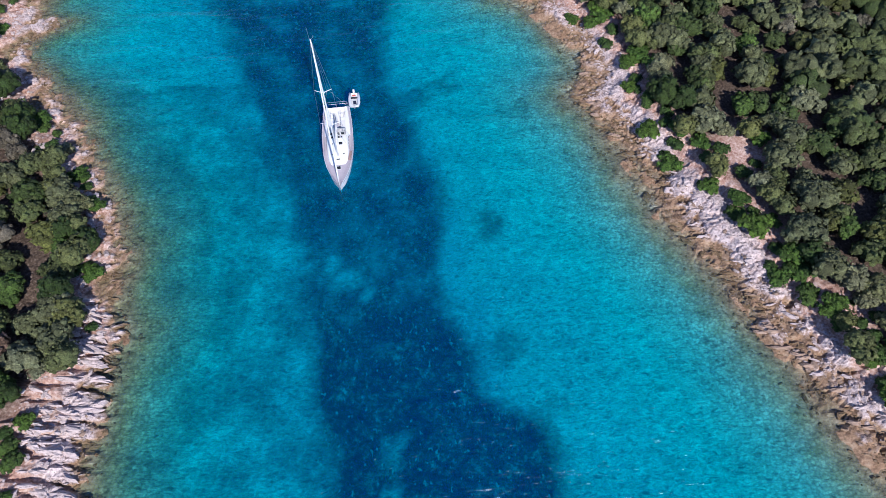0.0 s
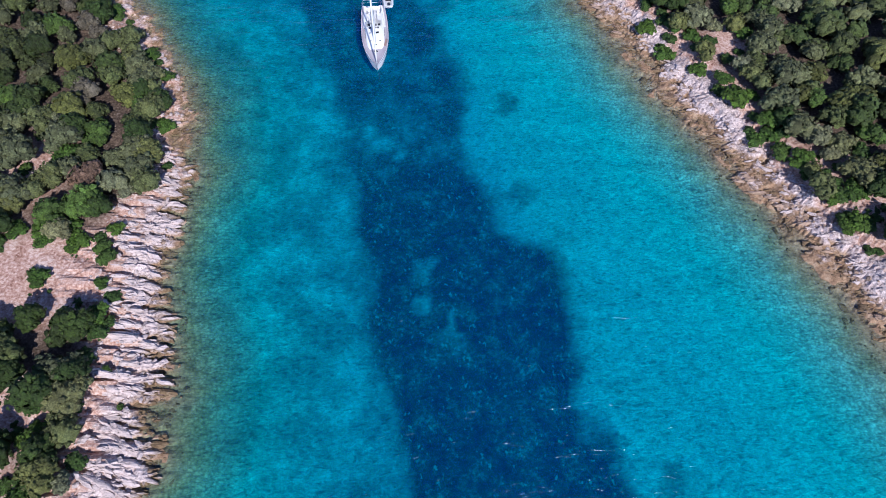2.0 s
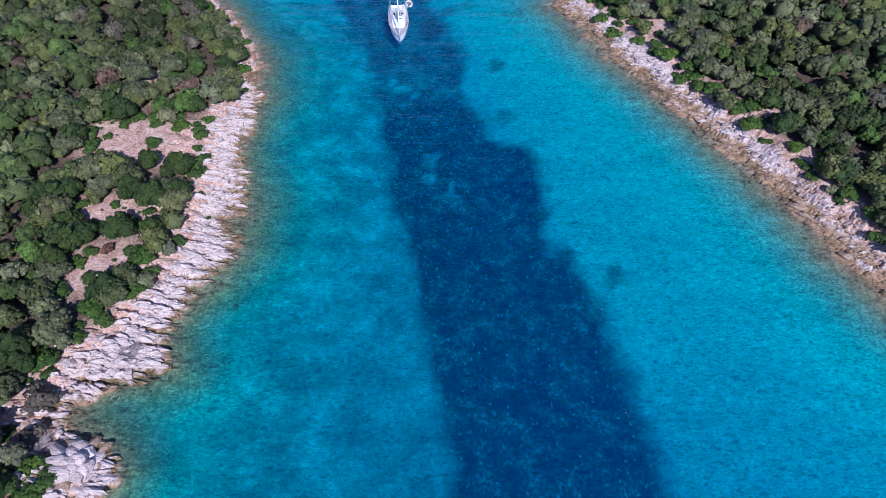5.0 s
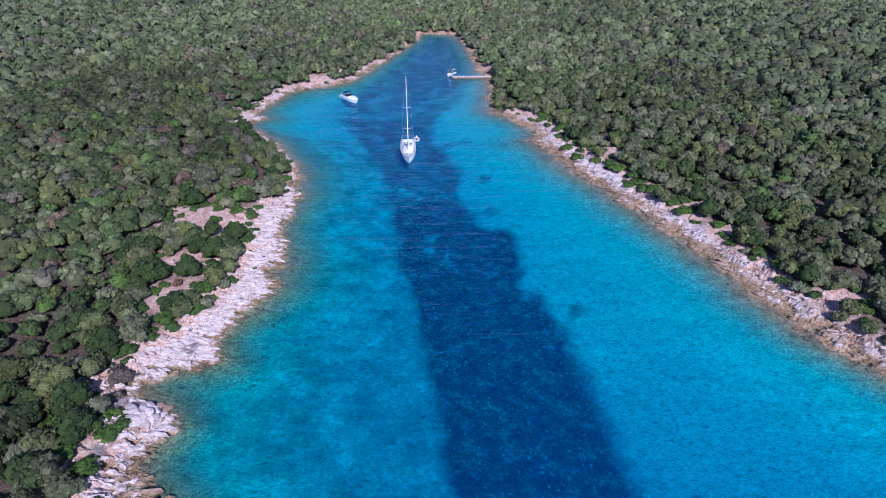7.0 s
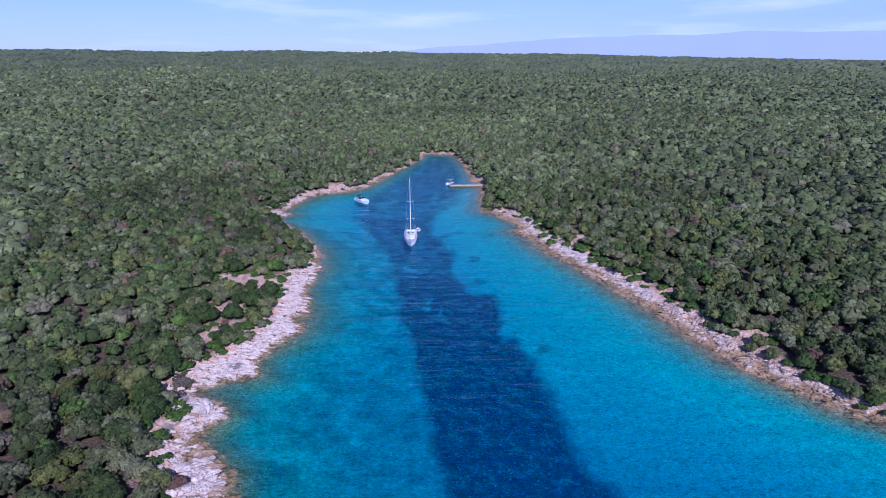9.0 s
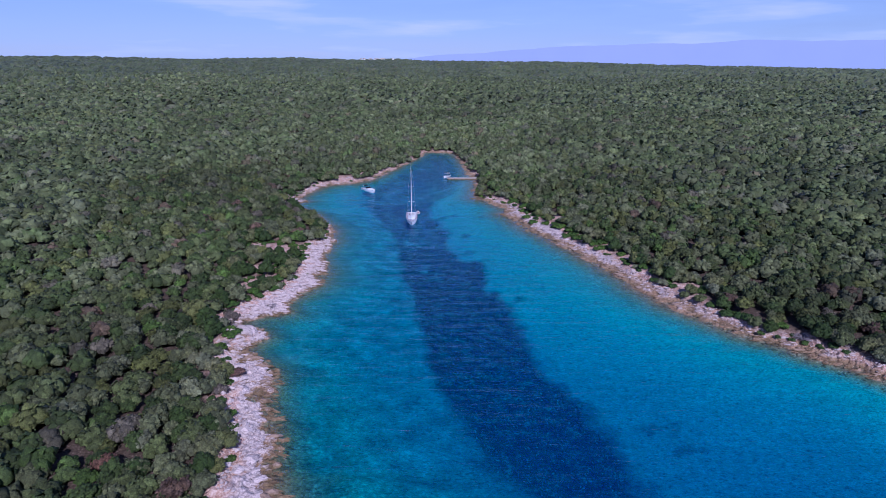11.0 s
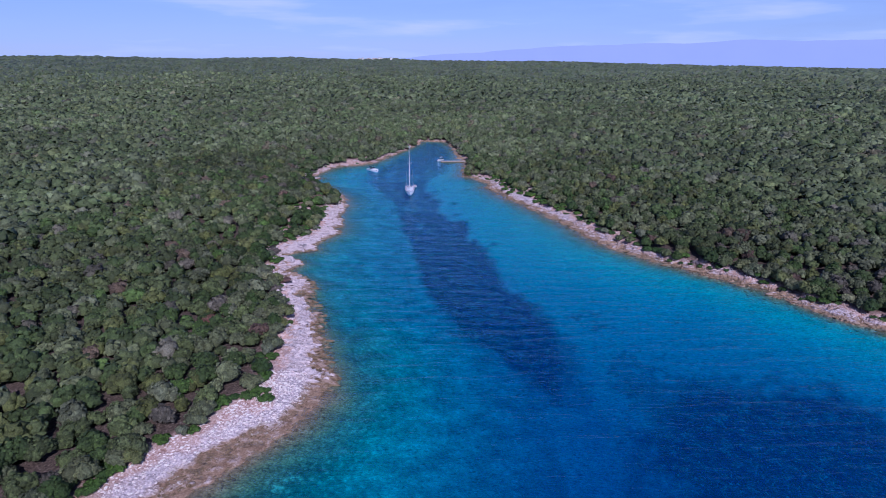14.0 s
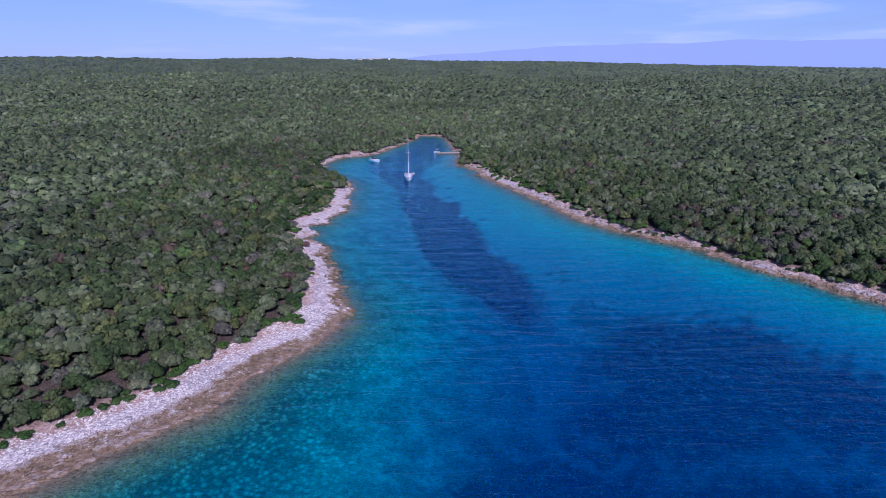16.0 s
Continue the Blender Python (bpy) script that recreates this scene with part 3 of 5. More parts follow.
def scrub_room(x, y, bare=True):
    """Metres by which a spot lies inside the scrub."""
    w, e = np.array(EDGE_WEST), np.array(EDGE_EAST)
    edge = np.where(x < np.interp(y, [-200, -60, 50, 180], [30, 20, -8, 4]), np.interp(y, w[:, 0], w[:, 1]), np.interp(y, e[:, 0], e[:, 1]))
    room = inland(x, y) - edge + 1.3 * fractal(x * 0.16, y * 0.16, 51, 3)
    if not bare:
        return room
    for cx, cy, rx, ry in BARE:
        room = np.minimum(room, (np.hypot((x - cx) / rx, (y - cy) / ry) - 1) * min(rx, ry))
    return room


# ---- ground: one sheet, finer along the shore ----
def grid_mesh(xs, ys, keep=None):
    X, Y = np.meshgrid(xs, ys)
    idx = np.arange(X.size).reshape(X.shape)
    q = np.stack([idx[:-1, :-1], idx[:-1, 1:], idx[1:, 1:], idx[1:, :-1]], -1).reshape(-1, 4)
    if keep is not None:
        cx, cy = (xs[:-1] + xs[1:]) / 2, (ys[:-1] + ys[1:]) / 2
        CX, CY = np.meshgrid(cx, cy)
        q = q[keep(CX.ravel(), CY.ravel())]
        used = np.unique(q)
        back = np.zeros(X.size, int)
        back[used] = np.arange(len(used))
        return X.ravel()[used], Y.ravel()[used], back[q]
    return X.ravel(), Y.ravel(), q


def far_height(x, y):
    """The land behind: a gentle rise to a low ridge, higher to the west."""
    r = np.hypot(x, y + 100)
    a = np.degrees(np.arctan2(x, y + 100))
    ridge = np.interp(a, [-60, -36, -22, -8, 4, 20, 36, 60], [26, 20, 15, 8, 1, -14, -25, -28])
    rise = np.clip((r - 700) / 2500, 0, 1) ** 1.5
    fall = np.clip((r - 3250) / 300, 0, 1)
    return (ridge * rise * (1 - fall) + 7 * fractal(x * 0.004, y * 0.004, 61, 3) * np.clip((r - 400) / 600, 0, 1)) - 40 * fall


def band_near(cx, cy):
    d = inland(cx, cy)
    return (d > -5) & (d < 11) & (cy > -222) & (cy < 178) & (cx < 132)


def shore_cut(cx, cy):
    d = inland(cx, cy)
    return ~((d > -3.6) & (d < 9.6) & (cy > -220) & (cy < 176) & (cx < 130))


verts, quads, attr_in, attr_me, attr_li, start = [], [], [], [], [], 0
rest_x = np.r_[-4500, -2500, -1700, np.arange(-1200, -199, 50), np.arange(-150, 186.1, 1.5), np.arange(230, 1231, 50), 1700, 2500, 4500]
rest_y = np.r_[-4500, -2000, -800, -420, np.arange(-270, 252.1, 1.5), np.arange(300, 1301, 50), 1700, 2300, 2900, 3250, 3560, 4500]
for xs, ys, keep in ((np.arange(-64, 132.1, 0.42), np.arange(-222, 178.1, 0.42), band_near), (rest_x, rest_y, shore_cut)):
    x, y, q = grid_mesh(xs, ys, keep)
    z = ground_height(x, y) + far_height(x, y)
    z = np.where((np.abs(x) > 700) & (y < -300), -6, z) - np.interp(np.hypot(x, y + 100), [430, 520, 900], [0, 3, 14])
    verts.append(np.stack([x, y, z], 1))
    quads.append(q + start)
    start += len(x)
    attr_in.append(np.clip(0.5 + (scrub_room(x, y, False) + 1.9) / 5.0, 0, 1))
    attr_me.append(meadow_share(x, y))
    attr_li.append(np.clip((scrub_room(x, y) - 0.8) / 3.0, 0, 1))
ground = link_mesh("ground", np.vstack(verts), np.vstack(quads), M_GROUND, smooth=np.arange(sum(map(len, quads))) >= len(quads[0]),
                   attrs=(("inland", "FLOAT", np.hstack(attr_in)), ("meadow", "FLOAT", np.hstack(attr_me)), ("litter_shade", "FLOAT", np.hstack(attr_li))))
tagged(ground, "limestone shore, red stony soil and sandy seabed", "ground", kind="structure")

# ---- water ----
wx = np.r_[-4600, -1500, -500, np.arange(-150, 186.1, 2.5), 500, 1500, 4600]
wy = np.r_[-4600, -1500, -600, np.arange(-270, 190.1, 2.5)]
x, y, q = grid_mesh(wx, wy)
depth = np.clip(-ground_height(x, y, False), 0.0, 13.0)
far_out = (y < -275) | (np.abs(x) > 200)
depth = np.where(far_out, 13.0, depth)
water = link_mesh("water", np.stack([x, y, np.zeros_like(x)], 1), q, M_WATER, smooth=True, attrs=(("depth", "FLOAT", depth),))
tagged(water, "clear turquoise sea water with small ripples", "water", kind="structure")

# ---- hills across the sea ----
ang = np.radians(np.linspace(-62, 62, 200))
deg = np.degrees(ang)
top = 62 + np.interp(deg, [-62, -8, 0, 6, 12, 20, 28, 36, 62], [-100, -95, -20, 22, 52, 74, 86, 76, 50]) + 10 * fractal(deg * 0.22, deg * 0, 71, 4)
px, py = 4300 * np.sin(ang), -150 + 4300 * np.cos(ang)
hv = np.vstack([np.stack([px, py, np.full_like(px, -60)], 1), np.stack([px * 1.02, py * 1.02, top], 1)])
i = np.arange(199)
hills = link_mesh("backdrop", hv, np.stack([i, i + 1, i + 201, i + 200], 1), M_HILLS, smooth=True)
tagged(hills, "hills far across the sea, painted pale blue for haze", "hills", kind="structure")

# ---- woods ----
TINTS = np.array([(0.070, 0.090, 0.029), (0.106, 0.119, 0.056), (0.034, 0.060, 0.013), (0.052, 0.102, 0.016), (0.088, 0.098, 0.024),
                  (0.136, 0.146, 0.082), (0.125, 0.068, 0.055), (0.112, 0.092, 0.074)])
TINT_ODDS = np.array([0.30, 0.22, 0.25, 0.04, 0.105, 0.025, 0.02, 0.04])


ICO = np.array([(0, 0, 1)] + [(0.894 * math.cos(k * 1.2566), 0.894 * math.sin(k * 1.2566), 0.447) for k in range(5)]
               + [(0.894 * math.cos(k * 1.2566 + 0.6283), 0.894 * math.sin(k * 1.2566 + 0.6283), -0.447) for k in range(5)])
ICO_F = np.array([(0, 1 + k, 1 + (k + 1) % 5) for k in range(5)] + [(1 + k, 6 + k, 1 + (k + 1) % 5) for k in range(5)] + [(1 + (k + 1) % 5, 6 + k, 6 + (k + 1) % 5) for k in range(5)])


def basis(n):
    """Two directions square to each unit vector."""
    ref = np.where(np.abs(n[..., 2:3]) < 0.8, np.array([0.0, 0, 1]), np.array([1.0, 0, 0]))
    u = np.cross(n, ref)
    u /= np.linalg.norm(u, axis=-1, keepdims=True)
    return u, np.cross(n, u)


def crown_arrays(c, R, H, tint, clumps, heads, size, sprays, seed, sides=5):
    """Domed crowns of several heads, each set with tufts of leaves that stand off it, for many plants at once:
    c the foot (n, 3), R radius, H height; size: a tuft's radius in metres; sprays: loose leaves outside the tufts."""
    g = np.random.default_rng(seed)
    n = len(c)
    k = np.arange(heads)
    spread = (np.sqrt((k + 0.15) / heads) * 0.62 if heads > 1 else np.zeros(1))[None] * g.uniform(0.8, 1.15, (n, heads))
    ang = k[None] * 2.39996 + g.uniform(0, 6.28, (n, 1)) + g.uniform(-0.4, 0.4, (n, heads))
    hr = (0.98 if heads == 1 else 0.60 if heads < 5 else 0.52) * g.uniform(0.82, 1.15, (n, heads))
    low = 0.60 - 0.30 * spread + g.uniform(-0.10, 0.06, (n, heads))
    centre = np.stack([np.cos(ang) * spread, np.sin(ang) * spread, low if heads > 1 else 0 * low + 0.5], -1)
    scale = np.stack([R, R, H], -1)[:, None, :]
    hscale = hr[..., None] * np.array([1, 1, 0.50 if heads == 1 else 0.66])
    nb = len(ICO)
    core = centre[:, :, None, :] + ICO * hscale[:, :, None, :] * 0.90 * g.uniform(0.9, 1.08, (n, heads, nb, 1))
    cv = (core * scale[:, :, None, :] + c[:, None, None, :]).reshape(-1, 3)
    cf = (ICO_F[None] + (np.arange(n * heads) * nb)[:, None, None]).reshape(-1, 3)

    def on_crown(m, lift):
        pick = g.integers(0, heads, (n, m))
        zz = 1 - 1.28 * (np.arange(m) + g.uniform(0, 1, (n, m))) / m
        aa = np.arange(m)[None] * 2.39996 + g.uniform(-0.5, 0.5, (n, m))
        rr = np.sqrt(np.clip(1 - zz**2, 0, 1))
        way = np.stack([np.cos(aa) * rr, np.sin(aa) * rr, zz], -1)
        ii = np.arange(n)[:, None]
        p = (centre[ii, pick] + way * hscale[ii, pick] * lift(m)[..., None]) * scale + c[:, None, :]
        nrm = way * np.stack([H, H, R], -1)[:, None, :] + 1e-6
        return p, nrm / np.linalg.norm(nrm, axis=-1, keepdims=True)

    p, nrm = on_crown(clumps, lambda m: g.uniform(0.90, 1.10, (n, m)))
    nrm = nrm + g.normal(0, 0.28, nrm.shape) + np.array([0, 0, 0.25])
    nrm /= np.linalg.norm(nrm, axis=-1, keepdims=True)
    u, w = basis(nrm)
    r = (size * g.uniform(0.55, 1.35, (n, clumps)) * (R / np.mean(R))[:, None])[..., None, None]
    a = (np.arange(sides) * 2 * np.pi / sides)[None, None] + g.uniform(0, 6.28, (n, clumps, 1))
    ringed = u[:, :, None] * np.cos(a)[..., None] + w[:, :, None] * np.sin(a)[..., None]
    ring = p[:, :, None] + r * (ringed * g.uniform(0.6, 1.35, (n, clumps, sides, 1)) - nrm[:, :, None] * g.uniform(0.2, 0.75, (n, clumps, sides, 1)))
    tip = p[:, :, None] + r * nrm[:, :, None] * g.uniform(0.3, 0.8, (n, clumps, 1, 1))
    tv = np.concatenate([tip, ring], 2).reshape(-1, 3)
    fan = np.array([(0, 1 + q, 1 + (q + 1) % sides) for q in range(sides)])
    tf = (fan[None] + (np.arange(n * clumps) * (sides + 1))[:, None, None]).reshape(-1, 3) + len(cv)
    v, f, counts = [cv, tv], [cf, tf], [heads * nb, clumps * (sides + 1)]
    if sprays:
        p, nrm = on_crown(sprays, lambda m: g.uniform(1.0, 1.2, (n, m)))
        nrm = nrm + g.normal(0, 0.6, nrm.shape)
        nrm /= np.linalg.norm(nrm, axis=-1, keepdims=True)
        u, w = basis(nrm)
        r = (0.42 * size * g.uniform(0.5, 1.4, (n, sprays)))[..., None]
        tri = np.stack([p + u * r, p - u * r * 0.5 + w * r * 0.7, p - u * r * 0.5 - w * r * 0.7], 2).reshape(-1, 3)
        v.append(tri)
        f.append(np.arange(len(tri)).reshape(-1, 3) + len(cv) + len(tv))
        counts.append(sprays * 3)
    full = np.concatenate([tint, np.ones((n, 1))], 1)
    soft = np.arange(sum(map(len, f))) < len(cf) + len(tf)
    return np.vstack(v), np.vstack(f), np.vstack([np.repeat(full, m, 0) for m in counts]), soft


def scatter(x0, x1, y0, y1, gap, seed):
    g = np.random.default_rng(seed)
    X, Y = np.meshgrid(np.arange(x0, x1, gap), np.arange(y0, y1, gap * 0.87))
    X[1::2] += gap / 2
    return (X + g.uniform(-0.38, 0.38, X.shape) * gap).ravel(), (Y + g.uniform(-0.38, 0.38, X.shape) * gap).ravel()


def in_view_land(x, y):
    """The stretch of land on either side of the cove that the flight looks over."""
    return (x > -75 - 0.80 * (y + 215)) & (x < 164 + 0.88 * (y + 149))


def tints_for(x, y, g, calm=0.0):
    t = TINTS[g.choice(len(TINTS), len(x), p=TINT_ODDS)]
    t = t + calm * (TINT_ODDS @ TINTS - t)
    patch = fractal(x * 0.02, y * 0.02, 81, 3)[:, None]
    return t * (1 + 0.2 * patch + g.uniform(-0.28, 0.28, (len(x), 1)))


# pale paints distance haze into the leaf tint, lighter and bluer above 1
def woods(name, label, x, y, clumps, heads, size, sprays, rad, tall, seed, calm=0.0, sides=5, pale=1.0):
    g = np.random.default_rng(seed)
    z = ground_height(x, y, False) + far_height(x, y) - np.interp(np.hypot(x, y + 100), [430, 520, 900, 1050, 1500], [0, 3, 14, 14, 0])
    R = g.uniform(*rad, len(x))
    room = scrub_room(x, y)
    R = np.where(room < 2, R * 0.85, R)
    H = R * g.uniform(*tall, len(x)) * np.interp(room, [0, 3, 10], [0.8, 0.95, 1.1])
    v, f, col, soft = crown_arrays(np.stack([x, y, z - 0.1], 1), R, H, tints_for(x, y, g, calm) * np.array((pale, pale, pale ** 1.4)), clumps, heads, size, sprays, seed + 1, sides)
    ob = link_mesh(name, v, f, M_LEAF, smooth=soft, attrs=(("tint", "FLOAT_COLOR", col),))
    return tagged(ob, label, "woods", kind="stuff")


HERO_EDGE = 3.4
x, y = scatter(-190, 260, -235, 75, 3.75, 101)
room, d = scrub_room(x, y), inland(x, y)
near = (room > HERO_EDGE) & (d < 27) & in_view_land(x, y) & (y < 45)
woods("scrub_woods", "dense grey-green evergreen scrub of oak and juniper", x[near], y[near], 120, 5, 0.31, 40, (1.5, 2.75), (1.2, 1.85), 103, 0.2)
ok = (room > HERO_EDGE) & (d < 75) & in_view_land(x, y) & ~near
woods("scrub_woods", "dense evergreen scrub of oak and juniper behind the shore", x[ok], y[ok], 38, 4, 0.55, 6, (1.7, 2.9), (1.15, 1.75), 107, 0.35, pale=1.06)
x, y = scatter(-110, 110, 75, 236, 4.1, 117)
room, d = scrub_room(x, y), inland(x, y)
ok = (room > 0.3) & (d < 62) & in_view_land(x, y)
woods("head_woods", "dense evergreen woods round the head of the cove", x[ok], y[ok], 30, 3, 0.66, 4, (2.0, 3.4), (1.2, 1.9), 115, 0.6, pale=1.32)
x, y = scatter(-520, 560, -235, 400, 5.4, 111)
room, d = scrub_room(x, y), inland(x, y)
r = np.hypot(x, y + 100)
ok = (((d >= 75) & (y <= 75)) | ((y > 75) & (d >= 62)) | (y > 235)) & in_view_land(x, y) & (r < 470)
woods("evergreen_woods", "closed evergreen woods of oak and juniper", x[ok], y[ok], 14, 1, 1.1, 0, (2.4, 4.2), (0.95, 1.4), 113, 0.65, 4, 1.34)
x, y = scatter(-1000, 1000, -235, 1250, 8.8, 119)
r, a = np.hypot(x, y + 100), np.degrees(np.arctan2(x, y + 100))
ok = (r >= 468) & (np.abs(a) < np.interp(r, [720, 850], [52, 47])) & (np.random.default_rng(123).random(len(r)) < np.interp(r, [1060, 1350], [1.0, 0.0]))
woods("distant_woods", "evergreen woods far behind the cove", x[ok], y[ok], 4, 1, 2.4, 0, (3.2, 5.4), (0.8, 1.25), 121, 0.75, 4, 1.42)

# the same woods farther off still, as a closed canopy
nr, na = 130, 440
rad = 1000 * (3560 / 1000) ** (np.arange(nr) / (nr - 1))
an = np.radians(np.linspace(-48, 48, na))
RR, AA = np.meshgrid(rad, an, indexing="ij")
RR = RR * (1 + rng.uniform(-0.003, 0.003, RR.shape))
AA = AA + rng.uniform(-0.0011, 0.0011, AA.shape)
cx, cy = RR * np.sin(AA), RR * np.cos(AA) - 100
cz = ground_height(cx, cy, False) + far_height(cx, cy) - 10.4 + rng.uniform(-4.2, 4.2, RR.shape) * np.interp(RR, [1000, 3500], [1, 1.4]) + 1.2 * fractal(cx * 0.03, cy * 0.03, 91, 3)
cz = cz + np.interp(RR, [1000, 1070, 1500], [-9, 0, 14])
idx = np.arange(nr * na).reshape(nr, na)
q = np.stack([idx[:-1, :-1], idx[1:, :-1], idx[1:, 1:], idx[:-1, 1:]], -1).reshape(-1, 4)
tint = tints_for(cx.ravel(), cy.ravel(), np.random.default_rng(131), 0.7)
# distance haze painted into the canopy's tint, paler and bluer
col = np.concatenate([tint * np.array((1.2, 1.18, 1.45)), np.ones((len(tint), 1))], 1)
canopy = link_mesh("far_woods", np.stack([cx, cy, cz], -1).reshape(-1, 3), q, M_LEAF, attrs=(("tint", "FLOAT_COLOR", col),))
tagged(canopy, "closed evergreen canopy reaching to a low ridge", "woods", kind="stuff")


# ---- sailing yacht ----
def hull_half(t):
    """Half breadth of the yacht's deck, t from bow 0 to stern 1."""
    return 2.15 * float(np.interp(t, [0, 0.04, 0.12, 0.25, 0.4, 0.55, 0.7, 0.85, 1.0], [0.02, 0.16, 0.46, 0.78, 0.96, 1.0, 0.99, 0.95, 0.86]))


def build_yacht(m):
    L = 14.4
    yacht = thing("sailing_yacht", "white sailing yacht at anchor with bare mast", "sailing yacht", m)
    ts = [0, 0.02, 0.05, 0.1, 0.16, 0.24, 0.33, 0.42, 0.52, 0.62, 0.72, 0.82, 0.92, 1.0]

    def sheer(t):
        return 1.42 - 0.32 * math.sin(min(1, t * 1.15) * math.pi / 2) + 0.04 * t

    def ring(t, up):
        b, s = hull_half(t), sheer(t)
        rake = 0.55 * (1 - min(1, t / 0.1))
        pts = []
        for f, zz in ((1.0, s), (0.985, s * 0.72), (0.95, s * 0.4), (0.89, 0.10), (0.78, -0.12), (0.45, -0.42), (0.0, -0.55)):
            back = rake * (1 - max(0, zz) / s)
            pts.append((b * f, t * L + back, zz))
        return pts + [(-x, y, z) for x, y, z in pts[-2::-1]]

    bm = loft(bmesh.new(), [ring(t, True) for t in ts])
    end = ring(1.0, True)
    bm.faces.new([bm.verts.new(p) for p in end])
    bmesh.ops.remove_doubles(bm, verts=bm.verts[:], dist=0.003)
    hull = part("hull", bm, M_GEL, yacht, smooth=True)
    for side in (-1, 1):
        bm = bmesh.new()
        rows = []
        for t in ts[2:]:
            b = hull_half(t) + 0.012
            rows.append([(side * b * 0.992, t * L, sheer(t) - 0.22), (side * b * 0.997, t * L, sheer(t) - 0.15)])
        loft(bm, rows)
        part("hull_stripe", bm, M_NAVY, hull, "thin dark stripe along the topsides")
    # deck in two runs beside the cockpit and one ahead of it
    bm = bmesh.new()
    front = [t for t in ts if t <= 0.62]
    loft(bm, [[(-hull_half(t) * 0.975, t * L, sheer(t) + 0.006), (0, t * L, sheer(t) + 0.03), (hull_half(t) * 0.975, t * L, sheer(t) + 0.006)] for t in front])
    for side in (-1, 1):
        aft = loft(bmesh.new(), [[(side * 1.22, t * L, sheer(t) + 0.10), (side * (hull_half(t) * 0.975 - 0.34), t * L, sheer(t) + 0.08), (side * (hull_half(t) * 0.975 - 0.3), t * L, sheer(t) + 0.006)] for t in ts if t >= 0.62])
        part("cockpit_coaming", aft, M_GEL, yacht)
        loft(bm, [[(side * (hull_half(t) * 0.975 - 0.32), t * L, sheer(t) + 0.004), (side * hull_half(t) * 0.975, t * L, sheer(t) + 0.006)] for t in ts if t >= 0.62])
    part("deck", bm, M_TEAK, yacht, "weathered grey teak side decks")
    bm = bmesh.new()
    loft(bm, [[(side * hull_half(t) * k, t * L, sheer(t) + h) for side, k, h in ((1, 1.0, 0.0), (1, 1.005, 0.06), (1, 0.972, 0.06), (1, 0.97, 0.0))] for t in ts[1:]], closed=True)
    part("toe_rail", bm, M_ALU, yacht)
    bm = bmesh.new()
    loft(bm, [[(-hull_half(t) * k, t * L, sheer(t) + h) for k, h in ((1.0, 0.0), (1.005, 0.06), (0.972, 0.06), (0.97, 0.0))] for t in ts[1:]], closed=True)
    part("toe_rail", bm, M_ALU, yacht)
    # foredeck in white with the coachroof behind it
    rows = []
    for t, w, h in ((0.262, 0.78, 0.02), (0.272, 0.94, 0.10), (0.30, 1.12, 0.20), (0.34, 1.26, 0.28), (0.40, 1.37, 0.36), (0.47, 1.45, 0.42), (0.56, 1.49, 0.46), (0.625, 1.49, 0.50), (0.64, 1.48, 0.44)):
        y, s = t * L, sheer(t) + 0.012
        rows.append([(-w - 0.07, y, s), (-w, y, s + h * 0.75), (-w * 0.82, y, s + h), (0, y, s + h * 1.08), (w * 0.82, y, s + h), (w, y, s + h * 0.75), (w + 0.07, y, s)])
    bm = loft(bmesh.new(), rows)
    bm.faces.new([bm.verts.new(p) for p in rows[0]])
    bm.faces.new([bm.verts.new(p) for p in rows[-1]])
    roof = part("coachroof", bm, M_GEL, yacht, "white moulded coachroof", smooth=True)
    for side in (-1, 1):
        bm = box(bmesh.new(), (side * 1.525, 0.52 * L, 1.40), (0.02, 2.2, 0.16), 0.008, (0, side * -14, 0))
        part("cabin_window", bm, M_GLASS, roof, "dark smoked cabin window")
    for hx, hy, sx, sy, hz in ((0, 0.325 * L, 0.52, 0.48, 1.50), (0, 0.225 * L, 0.56, 0.52, 1.335), (0.42, 0.50 * L, 0.52, 0.50, 1.64), (-0.72, 0.375 * L, 0.26, 0.26, 1.565),
                               (0.78, 0.375 * L, 0.30, 0.26, 1.555), (-0.72, 0.50 * L, 0.26, 0.28, 1.625), (0.58, 0.578 * L, 0.30, 0.42, 1.68), (0.20, 0.578 * L, 0.30, 0.42, 1.69), (-0.72, 0.578 * L, 0.40, 0.42, 1.67)):
        bm = box(bmesh.new(), (hx, hy, hz), (sx, sy, 0.06), 0.02)
        h = part("deck_hatch", bm, M_GLASS, yacht, "dark acrylic deck hatch")
        bm = bmesh.new()
        for dx, dy, wx_, wy_ in ((0, sy / 2, sx + 0.06, 0.04), (0, -sy / 2, sx + 0.06, 0.04), (sx / 2, 0, 0.04, sy), (-sx / 2, 0, 0.04, sy)):
            box(bm, (hx + dx, hy + dy, hz + 0.012), (wx_, wy_, 0.06))
        part("hatch_frame", bm, M_ALU, h)
    # cockpit well
    bm = box(bmesh.new(), (0, 0.815 * L, 0.62), (2.44, 5.2, 0.06))
    for side in (-1, 1):
        box(bm, (side * 1.235, 0.815 * L, 0.88), (0.05, 5.2, 0.56))
    box(bm, (0, 0.995 * L, 0.74), (2.44, 0.06, 0.3))
    part("cockpit_well", bm, M_CANVAS, yacht)
    for side in (-1, 1):
        bm = box(bmesh.new(), (side * 0.86, 0.755 * L, 0.90), (0.72, 3.1, 0.52), 0.05)
        part("cockpit_seat", bm, M_GEL, yacht)
        bm = box(bmesh.new(), (side * 0.86, 0.74 * L, 1.19), (0.6, 2.2, 0.07), 0.03)
        part("seat_cushion", bm, M_CANVAS, yacht)
